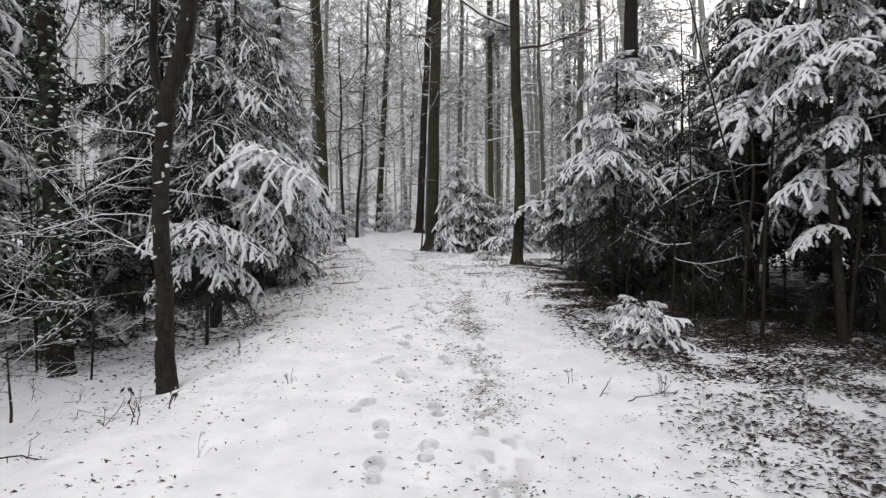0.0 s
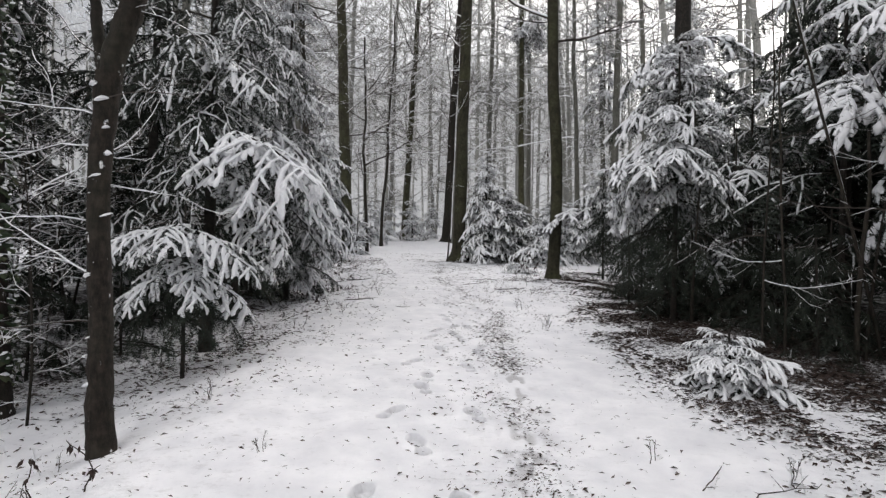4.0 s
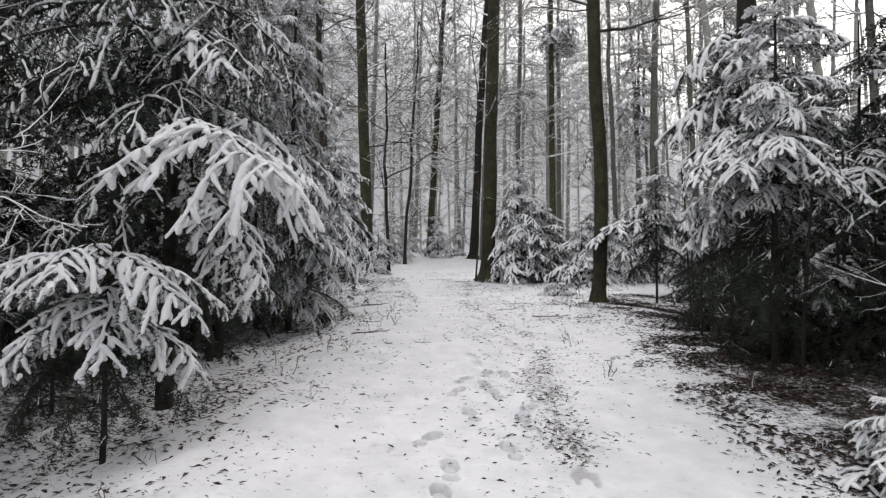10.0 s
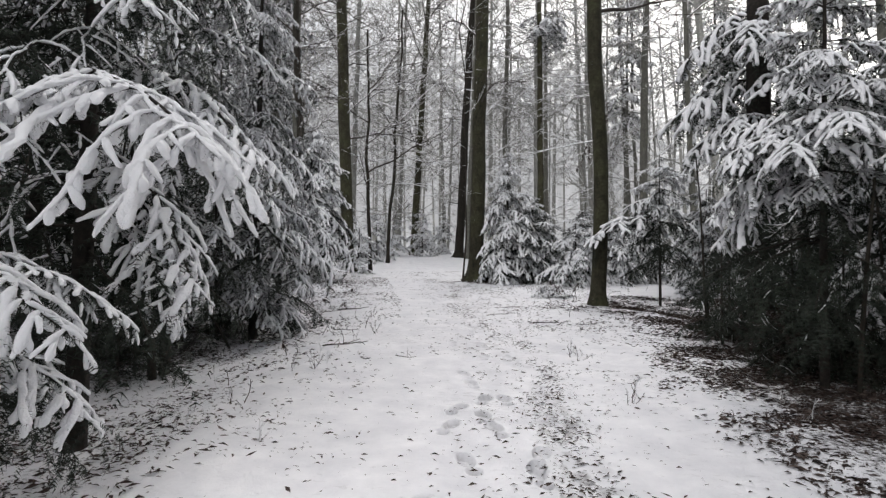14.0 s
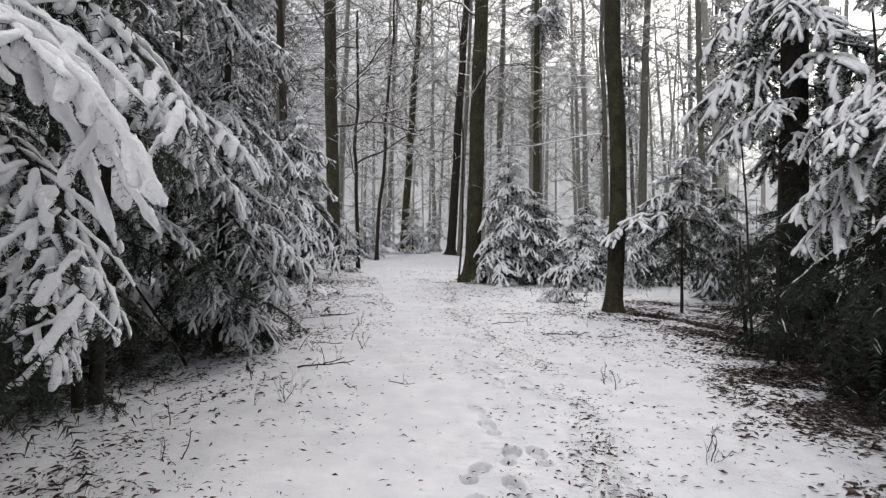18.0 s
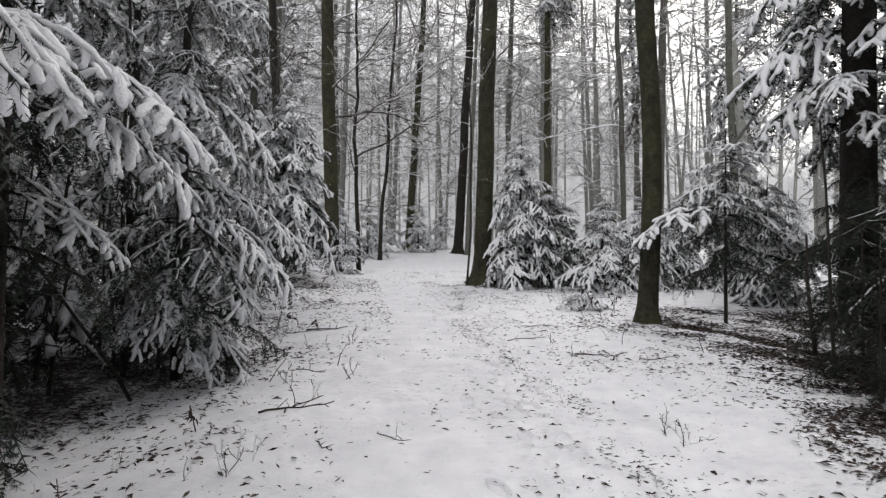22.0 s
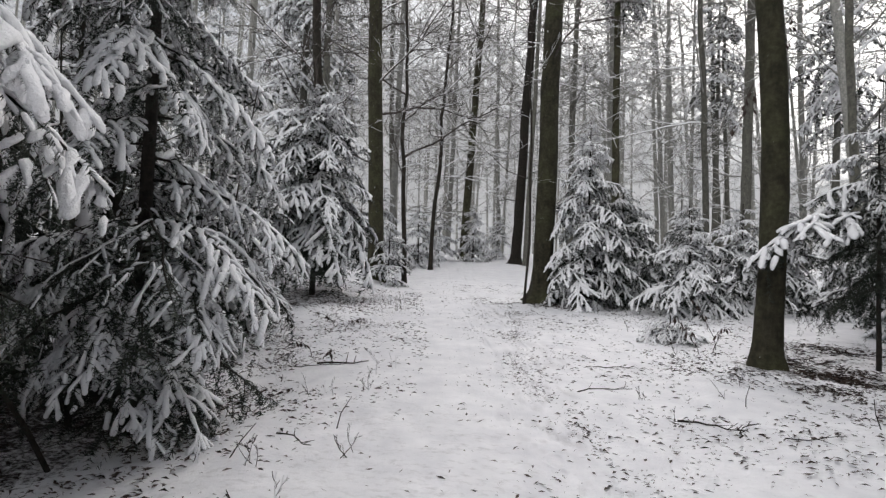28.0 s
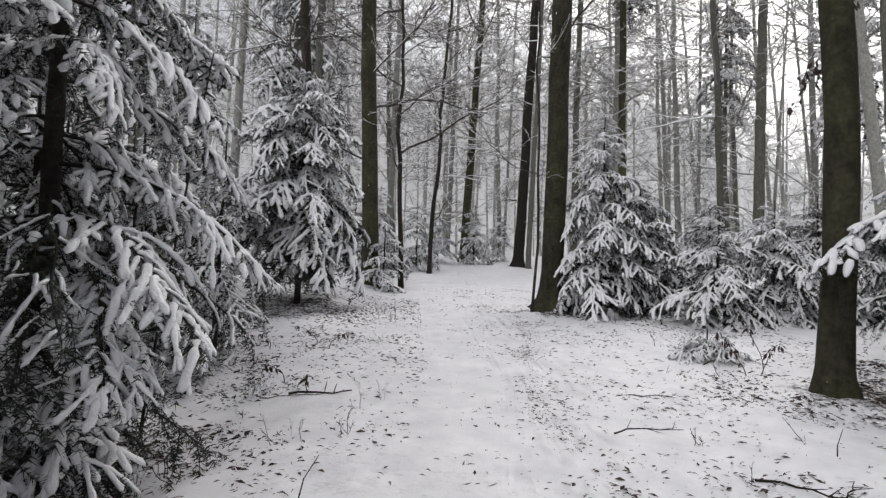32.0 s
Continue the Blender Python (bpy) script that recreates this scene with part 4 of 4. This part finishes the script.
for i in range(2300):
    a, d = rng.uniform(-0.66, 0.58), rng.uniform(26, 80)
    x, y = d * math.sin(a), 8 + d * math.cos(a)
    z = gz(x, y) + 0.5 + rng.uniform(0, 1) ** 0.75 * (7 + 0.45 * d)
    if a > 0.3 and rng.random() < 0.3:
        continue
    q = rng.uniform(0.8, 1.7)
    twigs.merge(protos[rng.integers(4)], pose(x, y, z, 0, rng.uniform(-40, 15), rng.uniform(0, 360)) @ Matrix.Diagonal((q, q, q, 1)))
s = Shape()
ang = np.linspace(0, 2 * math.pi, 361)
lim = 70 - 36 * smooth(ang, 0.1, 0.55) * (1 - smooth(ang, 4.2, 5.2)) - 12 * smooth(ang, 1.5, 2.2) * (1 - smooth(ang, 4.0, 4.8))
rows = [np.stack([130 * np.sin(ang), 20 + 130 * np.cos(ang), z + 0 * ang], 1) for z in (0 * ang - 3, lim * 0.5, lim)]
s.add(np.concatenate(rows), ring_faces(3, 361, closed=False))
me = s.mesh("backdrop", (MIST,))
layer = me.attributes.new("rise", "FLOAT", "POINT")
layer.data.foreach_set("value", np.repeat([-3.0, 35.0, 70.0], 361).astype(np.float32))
tagged(new("backdrop", me), "edge of the distant snowy woods with haze painted in", "woods", kind="structure")
tagged(new("far_twigs", twigs.mesh("far_twigs", (TWIG_HAZED, SNOW))), "distant bare twigs lined with snow, haze painted in", "twigs", kind="stuff")

# ---- dark young tree by the path ----
tree = thing("young_tree", "young dark forked tree with snow patches by the path", "tree", -2.42, 4.45)
rng = np.random.default_rng(64)


def crooked(name, line, radii):
    """A crooked round stem through a few joints, rounded between them."""
    line, radii = np.array(line, float), np.array(radii, float)
    at = np.linspace(0, len(line) - 1, 5 * len(line))
    p = np.stack([np.interp(at, np.arange(len(line)), line[:, c]) for c in range(3)], 1)
    p[1:-1] = 0.25 * p[:-2] + 0.5 * p[1:-1] + 0.25 * p[2:]
    r = np.interp(at, np.arange(len(line)), radii)
    s = Shape()
    tube(s, p + rng.normal(0, 0.003, p.shape), r, 14, rough=0.07, rng=rng)
    return part(name, s.mesh(name, (BARK_FROST,)), tree)


crooked("trunk", ((0.01, 0, -0.12), (0, 0, 0.03), (-0.03, 0.01, 0.4), (-0.04, 0.02, 0.9), (-0.085, 0.02, 1.5), (-0.08, 0.03, 2.0), (-0.05, 0.05, 2.5)), (0.1, 0.088, 0.076, 0.072, 0.067, 0.07, 0.082))
crooked("limb", ((-0.05, 0.05, 2.4), (-0.02, 0.06, 2.65), (0.07, 0.09, 2.95), (0.12, 0.12, 3.4), (0.1, 0.14, 4.0)), (0.07, 0.075, 0.078, 0.07, 0.06))
crooked("limb", ((-0.06, 0.05, 2.35), (-0.15, 0.08, 2.7), (-0.2, 0.1, 3.0), (-0.19, 0.12, 3.5), (-0.26, 0.16, 4.1)), (0.05, 0.038, 0.034, 0.032, 0.025))
for z, az, q, pt in ((1.15, 165, 0.8, 10), (1.5, 200, 0.75, 4), (1.75, 15, 0.55, -5), (1.95, 140, 0.9, 15), (2.2, 185, 0.8, 12), (2.3, -20, 0.5, 10), (2.6, 160, 0.7, 20), (0.85, 205, 0.7, 0), (2.9, 10, 0.6, 5), (1.35, -10, 0.35, 30)):
    part("branch", SPRAYS_NEAR[int(z * 13) % 6], tree, m=pose(-0.08, 0.02, z, 0, -pt, az) @ Matrix.Diagonal((q, q, q, 1)))
for z, a in ((0.75, 250), (1.02, 300), (1.42, 210), (1.8, 270), (2.12, 330), (1.55, 350), (2.4, 240), (0.45, 280), (0.3, 350), (0.58, 320), (0.9, 345), (1.15, 235), (1.25, 320), (1.68, 215), (1.95, 345), (2.25, 200), (2.3, 300), (0.62, 215)):
    s = Shape()
    side = np.array([math.cos(radians(a)), math.sin(radians(a)), 0])
    p = np.array([-0.07, 0.02, z]) + side * 0.055 + np.linspace(-1, 1, 5)[:, None] * np.array([-side[1], side[0], 0.3]) * rng.uniform(0.02, 0.05)
    w = np.array([0.3, 0.8, 1, 0.8, 0.25]) * rng.uniform(0.009, 0.03)
    snow_on(s, p, w, w, 0.0, ring=SNOW_ROUND)
    part("snow", s.mesh("snow", (SNOW,)), tree)

# ---- trees wrapped in ivy ----
def ivy_tree(x, y, height, r, lean, seed, count, label):
    tree = bare_tree(x, y, height, r, seed, label, BARK_FROST, "ivy_tree", 0.03, lean, 8, 0.8, 5, SPRAYS_NEAR, 1.2)
    rng = np.random.default_rng(seed + 1)
    leaves, snow = Shape(), Shape()
    for i in range(count):
        z = rng.uniform(0.05, 1) * min(height, 5.2)
        a = rng.uniform(0, 2 * math.pi)
        rr = r + rng.uniform(0.0, 0.07)
        c = np.array([lean[0] * z / height + rr * math.cos(a), lean[1] * z / height + rr * math.sin(a), z])
        out = np.array([math.cos(a), math.sin(a), rng.uniform(-0.3, 0.5)])
        sd = unit(np.cross(out, (0, 0, 1)) + rng.normal(0, 0.3, 3))
        dn = unit(np.array([0, 0, -1]) + 0.5 * out + rng.normal(0, 0.25, 3))
        w = rng.uniform(0.025, 0.05)
        v = np.stack([c - dn * w * 0.7, c - sd * w, c + dn * w, c + sd * w, c + out * w * 0.25])
        leaves.add(v, t=[(0, 1, 4), (1, 2, 4), (2, 3, 4), (3, 0, 4)])
        if rng.random() < 0.3 + 0.35 * math.cos(a):
            b3 = c + np.array([0, 0, w * 0.4]) + out * 0.01
            p = np.stack([b3 - sd * w * 0.6, b3 + out * 0.008, b3 + sd * w * rng.uniform(0.4, 0.8)])
            snow_on(snow, p, np.array([0.4, 1, 0.35]) * w * rng.uniform(0.25, 0.6), np.array([0.4, 1, 0.35]) * w * rng.uniform(0.3, 0.6), ring=SNOW_ROUND)
    tagged(part("ivy", leaves.mesh("ivy", (IVY,), False), tree, "dark green ivy leaves"), kind="stuff")
    tagged(part("snow", snow.mesh("snow", (SNOW,)), tree, "snow caught on the ivy"), kind="stuff")
    return tree


ivy_tree(-4.0, 5.35, 8, 0.11, (-0.5, 0.1), 19, 1100, "ivy-clad trunk speckled with snow")
ivy_tree(-5.6, 6.2, 8, 0.09, (-0.1, 0.1), 25, 600, "slimmer ivy-clad trunk speckled with snow")

# ---- thin stems in the shade of the firs ----
rng = np.random.default_rng(9)
spots = [(rng.uniform(3.0, 6.5), rng.uniform(5.5, 13.0)) for i in range(34)] + [(rng.uniform(-7.0, -3.9), rng.uniform(7.0, 14.5)) for i in range(28)]
for i, (x, y) in enumerate(spots):
    h = rng.uniform(1.2, 4.5)
    bare_tree(x, y, h, rng.uniform(0.012, 0.03), 300 + i, "thin dark stem in the shade of the firs", BARK_WET, "sapling", 0.0, (rng.normal(0, 0.18) * h * 0.4, rng.normal(0, 0.06) * h), int(h) + 2, 0.5, h, SPRAYS_DEAD, 0.6, 0.03, "thin stems under the firs", 6)

# bare snowy bushes beside the start of the path
for i, (x, y, h) in enumerate(((-3.5, 4.1, 0.6), (-3.9, 4.3, 1.2), (-4.3, 5.4, 2.2), (-3.9, 3.4, 0.7), (-4.7, 4.6, 2.0), (-5.0, 5.6, 2.6), (-5.6, 7.2, 2.8), (-4.9, 6.9, 2.2), (-6.4, 6.6, 3.0), (-5.9, 5.0, 2.4), (-4.4, 7.9, 1.8), (-6.9, 8.4, 3.0), (-5.2, 5.0, 3.4), (-6.3, 5.6, 3.6), (-5.4, 6.5, 3.6), (-3.6, 5.2, 2.2), (-4.7, 5.9, 3.2))):
    bare_tree(x, y, h, 0.012, 400 + i, "leafless bush with snow along its twigs", BARK_WET, "bush", 0.0, (0.1, 0.0), 7 + int(2.5 * h), 0.15, h, SPRAYS_NEAR, 0.6, 0.05, "bare bushes by the path", 6)

# ---- leaves, twigs and weeds on the snow ----
def litter(rng, count, place, size, lift=0.004, level=0.55):
    s = Shape()
    n = 0
    while n < count:
        x, y = place(rng)
        if x is None:
            continue
        drift = level + 0.6 * float(lumps(np.array(x + 60), np.array(y + 60), 0.33, 21)) + 0.5 * float(lumps(np.array(x + 60), np.array(y + 60), 0.9, 22))
        if rng.random() > drift:
            continue
        n += 1
        a = rng.normal(0, 0.85) + math.pi * rng.integers(0, 2)
        w = (size[0] + (size[1] - size[0]) * rng.random() ** 1.8) * (0.78 + 0.22 * smooth(y, 3, 7))
        d, sd = np.array([math.cos(a), math.sin(a), 0]), np.array([-math.sin(a), math.cos(a), 0])
        c = np.array([x, y, gz(x, y) + lift])
        up = np.array([0, 0, 1])
        tilt = rng.uniform(-0.3, 0.5)
        fat = rng.uniform(0.12, 0.42)
        v = np.stack([c - d * w, c - sd * w * fat + up * w * rng.uniform(0.0, 0.45), c + d * w + up * w * tilt, c + sd * w * fat + up * w * rng.uniform(0.0, 0.45), c + up * 0.003])
        s.add(v, t=[(0, 1, 4), (1, 2, 4), (2, 3, 4), (3, 0, 4)])
    return s


def under_firs(rng):
    if rng.random() < 0.86:
        x, y = rng.uniform(1.0, 5.8), rng.uniform(0.5, 16.5)
        edge = np.interp(y, [2, 3.5, 6.4, 8.2, 9.9, 11.8, 13, 14, 15.5], [1.7, 1.8, 1.9, 1.6, 1.85, 2.3, 2.4, 2.2, 2.6])
        return (x, y) if rng.random() < smooth(x, edge - 0.5, edge + 0.8) * (0.6 + 0.4 * smooth(y, 3, 7)) * (1 - smooth(y, 14.8, 16.5)) else (None, None)
    x, y = rng.uniform(-5.5, -1.4), rng.uniform(3.5, 18)
    return (x, y) if rng.random() < smooth(-(x - path_x(y)), 1.4, 3.2) * smooth(y, 4, 7.5) else (None, None)


def on_path(rng):
    y = rng.uniform(0, 1) ** 1.25 * 22 + 1.2
    side = rng.random()
    off = rng.normal(0.4, 0.6) if side < 0.3 else rng.normal(1.9, 0.7) if side < 0.68 else rng.normal(-2.0, 0.6)
    return path_x(y) + off + (0.5 if y > 10 and side > 0.3 else 0) * (1 if side < 0.68 else -1), y


def track(rng):
    if rng.random() < 0.6:
        y = rng.uniform(1.8, 8.6)
        return path_x(y) + 0.4 + 0.035 * (y - 4) + rng.normal(0, 0.13), y
    y = rng.uniform(8.0, 21)
    return path_x(y) + 0.45 + 0.35 * math.sin(y * 0.8) + rng.normal(0, 0.1), y


def clearing(rng):
    y = rng.uniform(11.5, 20)
    if rng.random() < 0.6:
        return path_x(y) + rng.uniform(0.9, 5.0), y
    return path_x(y) - rng.uniform(0.9, 2.8), y


def at_feet(rng):
    if rng.random() < 0.7:
        return 2.3 + rng.normal(0, 0.5), 14.25 + rng.normal(0, 0.4)
    return -0.25 + rng.normal(0, 0.55), 19.0 + rng.normal(0, 0.3)


for name, cnt, fn, sz, lb in (("leaves_at_trunks", 1900, at_feet, (0.016, 0.05), "dark curled leaves gathered round the beech trunks"), ("clearing_leaves", 5600, clearing, (0.012, 0.04), "withered leaves lying in the snowy clearing"), ("leaf_litter", 125000, under_firs, (0.014, 0.046), "brown beech leaves littering the thin snow under firs"), ("fallen_leaves", 14000, on_path, (0.008, 0.034), "dark curled leaves scattered over the snow"), ("leaf_crumbs", 3600, track, (0.007, 0.027), "leaf crumbs and bits along a scuffed strip")):
    s = litter(np.random.default_rng(len(name)), cnt, fn, sz, level=0.8 if fn is under_firs else 0.5)
    tagged(new(name, s.mesh(name, (LEAF,), False)), lb, "leaves", kind="stuff")

rng = np.random.default_rng(10)
for i in range(70):
    left = i % 3 > 0
    y = rng.uniform(3, 19)
    x = path_x(y) + (rng.uniform(-2.6, -1.2) if left else rng.uniform(1.1, 2.6))
    ob = thing("weed", "dry weed stalk poking through the snow", "weed", x, y, group="dry weeds on the verge")
    for q in range(rng.integers(2, 5)):
        k = rng.uniform(0.08, 0.22)
        part("stalk", STALKS[rng.integers(len(STALKS))], ob, m=pose(rng.normal(0, 0.03), rng.normal(0, 0.03), -0.01, 0, rng.uniform(-85, -25), rng.uniform(0, 360)) @ Matrix.Diagonal((k, k, k, 1)))


def fallen(x, y, turn, length, r, seed, label):
    rng = np.random.default_rng(seed)
    ob = thing("fallen_branch", label, "branch", x, y, turn=turn)
    s = Shape()
    f = np.linspace(0, 1, 8)
    kink = np.cumsum(rng.normal(0, 0.035 * length, 8))
    p = np.stack([(f - 0.5) * length, 0.16 * length * np.sin(f * 4 + 0.5) + kink, r + 0.1 * length * f * f], 1) + rng.normal(0, 0.004, (8, 3))
    tube(s, p, np.linspace(r, r * 0.4, 8), 6, rough=0.15, rng=rng)
    part("stem", s.mesh("stem", (BARK_WET,)), ob)
    for j in (2, 4, 5, 6):
        s = Shape()
        d = rng.normal(0, 1, 3) * np.array([0.4, 1, 0.35]) + np.array([0.5, 0, 0.25])
        q = p[j] + np.linspace(0, 1, 4)[:, None] * unit(d) * length * rng.uniform(0.12, 0.3)
        tube(s, q, np.linspace(r * 0.5, r * 0.2, 4), 5)
        part("twig", s.mesh("twig", (BARK_WET,)), ob)
    return ob


fallen(0.74, 12.22, -25, 0.5, 0.0085, 1, "dark fallen branch lying on the snow")
fallen(0.2, 13.9, 12, 0.5, 0.006, 2, "thin fallen twig lying on the snow")
fallen(-2.9, 13.2, 40, 0.5, 0.005, 3, "forked twig on the snowy verge")
fallen(-2.7, 3.2, 10, 0.6, 0.006, 4, "broken twig in the snow by the path")
fallen(1.25, 15.5, 60, 0.5, 0.008, 5, "dead twig half covered by snow")


def leaning(x, y, height, r, lean, seed, label):
    rng = np.random.default_rng(seed)
    ob = thing("leaning_stem", label, "dead stem", x, y)
    s, p, rr = stem(rng, height, r, r * 0.5, lean, 0.03, 7, 0.4)
    part("stem", s.mesh("stem", (BARK_WET,)), ob)
    s = Shape()
    snow_on(s, p[2:], rr[2:] * rng.uniform(0.3, 0.7, len(rr) - 2), rr[2:] * 0.6, r * 0.6)
    part("snow", s.mesh("snow", (SNOW,)), ob)
    return ob


leaning(4.3, 6.9, 4.6, 0.02, (-1.1, 0.1), 1, "dead leaning stem lined with snow among firs")
leaning(-3.75, 10.9, 2.2, 0.018, (-1.4, -0.5), 2, "dark dead stem leaning into the fir")
leaning(-3.95, 9.4, 3.0, 0.05, (-0.4, 0.1), 3, "dark dead stem standing under the fir")


# withered leaves still hanging on the beech by the path
def dead_sprig(tree, base, seed, count):
    rng = np.random.default_rng(seed)
    s = Shape()
    p = np.array(base) + np.linspace(0, 1, 5)[:, None] * np.array([-0.18, -0.04, -0.55]) + rng.normal(0, 0.015, (5, 3))
    tube(s, p, np.linspace(0.006, 0.002, 5), 5)
    twig = part("twig", s.mesh("twig", (TWIG,)), tree)
    for i in range(count):
        s = Shape()
        c = p[0] + (p[-1] - p[0]) * rng.uniform(0.1, 1) + rng.normal(0, 0.03, 3)
        d, sd = unit(np.array([rng.normal(0, 0.4), rng.normal(0, 0.4), -1])), unit(np.array([rng.normal(), rng.normal(), 0.1]))
        w = rng.uniform(0.035, 0.055)
        v = np.stack([c, c + d * w - sd * w * 0.5, c + d * w * 2, c + d * w + sd * w * 0.5, c + d * w + np.cross(d, sd) * w * 0.3])
        s.add(v, t=[(0, 1, 4), (1, 2, 4), (2, 3, 4), (3, 0, 4)])
        part("leaf", s.mesh("leaf", (LEAF,), False), twig)


dead_sprig(right_beech, (-0.2, -0.05, 3.3), 1, 14)
dead_sprig(right_beech, (0.2, -0.05, 4.1), 2, 10)


# withered shoots with hanging leaves on the verge
def shoot_with_leaves(x, y, height, bow, count, seed, label, leaf=0.05):
    rng = np.random.default_rng(seed)
    ob = thing("withered_shoot", label, "plant", x, y, turn=rng.uniform(0, 360))
    s = Shape()
    f = np.linspace(0, 1, 8)
    p = np.stack([bow * f ** 1.6, 0.03 * np.sin(5 * f), height * (f - 0.35 * bow / max(height, 0.1) * f ** 3)], 1) + rng.normal(0, 0.004, (8, 3))
    p[0, 2] = -0.03
    tube(s, p, np.linspace(0.005, 0.0022, 8), 5)
    part("stem", s.mesh("stem", (BARK_WET,)), ob)
    for i in range(count):
        s = Shape()
        c = p[rng.integers(4, 8)] + rng.normal(0, 0.012, 3)
        d = unit(np.array([rng.normal(0, 0.45), rng.normal(0, 0.45), -1]))
        sd = unit(np.cross(d, rng.normal(0, 1, 3)))
        w = leaf * rng.uniform(0.6, 1.1)
        v = np.stack([c, c + d * w * 0.8 - sd * w * 0.3, c + d * w * 1.7, c + d * w * 0.8 + sd * w * 0.3, c + d * w * 0.8 + np.cross(d, sd) * w * 0.2])
        s.add(v, t=[(0, 1, 4), (1, 2, 4), (2, 3, 4), (3, 0, 4)])
        part("leaf", s.mesh("leaf", (LEAF,), False), ob)
    return ob


for i, (x, y, h, bow, cnt) in enumerate(((-3.22, 13.68, 0.32, 0.28, 9), (-3.0, 13.5, 0.2, 0.2, 6), (-4.06, 14.93, 0.35, 0.3, 8), (-3.55, 15.2, 0.38, 0.35, 10), (-3.3, 15.0, 0.3, 0.3, 7), (-2.57, 9.78, 0.2, 0.05, 6))):
    shoot_with_leaves(x, y, h, bow, cnt, 40 + i, "withered shoot with drooping dry leaves on the verge")
for i, (x, y, h, bow, cnt) in enumerate(((1.62, 15.1, 0.5, 0.35, 12), (1.75, 15.35, 0.55, -0.3, 12), (1.5, 15.4, 0.4, 0.25, 9), (1.45, 15.0, 0.35, -0.3, 8))):
    shoot_with_leaves(x, y, h, bow, cnt, 50 + i, "bramble shoot with brown leaves at the beech's foot", 0.06)
fir(1.27, 15.74, 0.36, 0.42, 0.08, SMALL, 39, "tiny fir seedling half buried in snow", 0.01, 0.08, 7, pitch=(-8, 20), wild=18)
for i, (x, y, h) in enumerate(((-2.2, 4.05, 0.3), (-2.32, 3.82, 0.24), (-2.12, 3.9, 0.2))):
    shoot_with_leaves(x, y, h, 0.12, 5, 80 + i, "withered reddish weed beside the young tree", 0.035)
fallen(-2.64, 13.2, 15, 0.55, 0.012, 6, "dark curled stick on the snowy verge")
fallen(-2.2, 11.22, -20, 0.45, 0.006, 7, "bent thin stick lying in the snow")
fallen(-2.02, 10.13, 50, 0.5, 0.009, 8, "tangle of broken twigs on the verge")
fallen(-1.95, 10.2, 75, 0.4, 0.007, 9, "broken twig lying on other twigs")
fallen(-1.6, 9.54, -35, 0.35, 0.006, 10, "forked dry twig poking from the snow")
fallen(-1.21, 9.7, -10, 0.4, 0.005, 11, "thin curved twig on the trodden snow")
fallen(0.04, 12.96, 20, 0.5, 0.006, 12, "forked twig lying on the path's snow")
fallen(1.0, 12.2, 70, 0.4, 0.006, 13, "curved dry twig rising from the snow")
fallen(1.35, 12.1, 40, 0.45, 0.005, 14, "branching dry twig near the leaf litter")
fallen(1.66, 4.11, 35, 0.5, 0.004, 15, "fine branching twig lying on the snow")
for i, (x, y, h) in enumerate(((-2.03, 11.53, 0.22), (1.18, 12.76, 0.2), (2.0, 12.4, 0.24), (-2.5, 10.9, 0.2))):
    leaning(x, y, h, 0.0045, (0.09 - 0.06 * (i % 3), 0.03), 60 + i, "short upright dry stick with a line of snow")
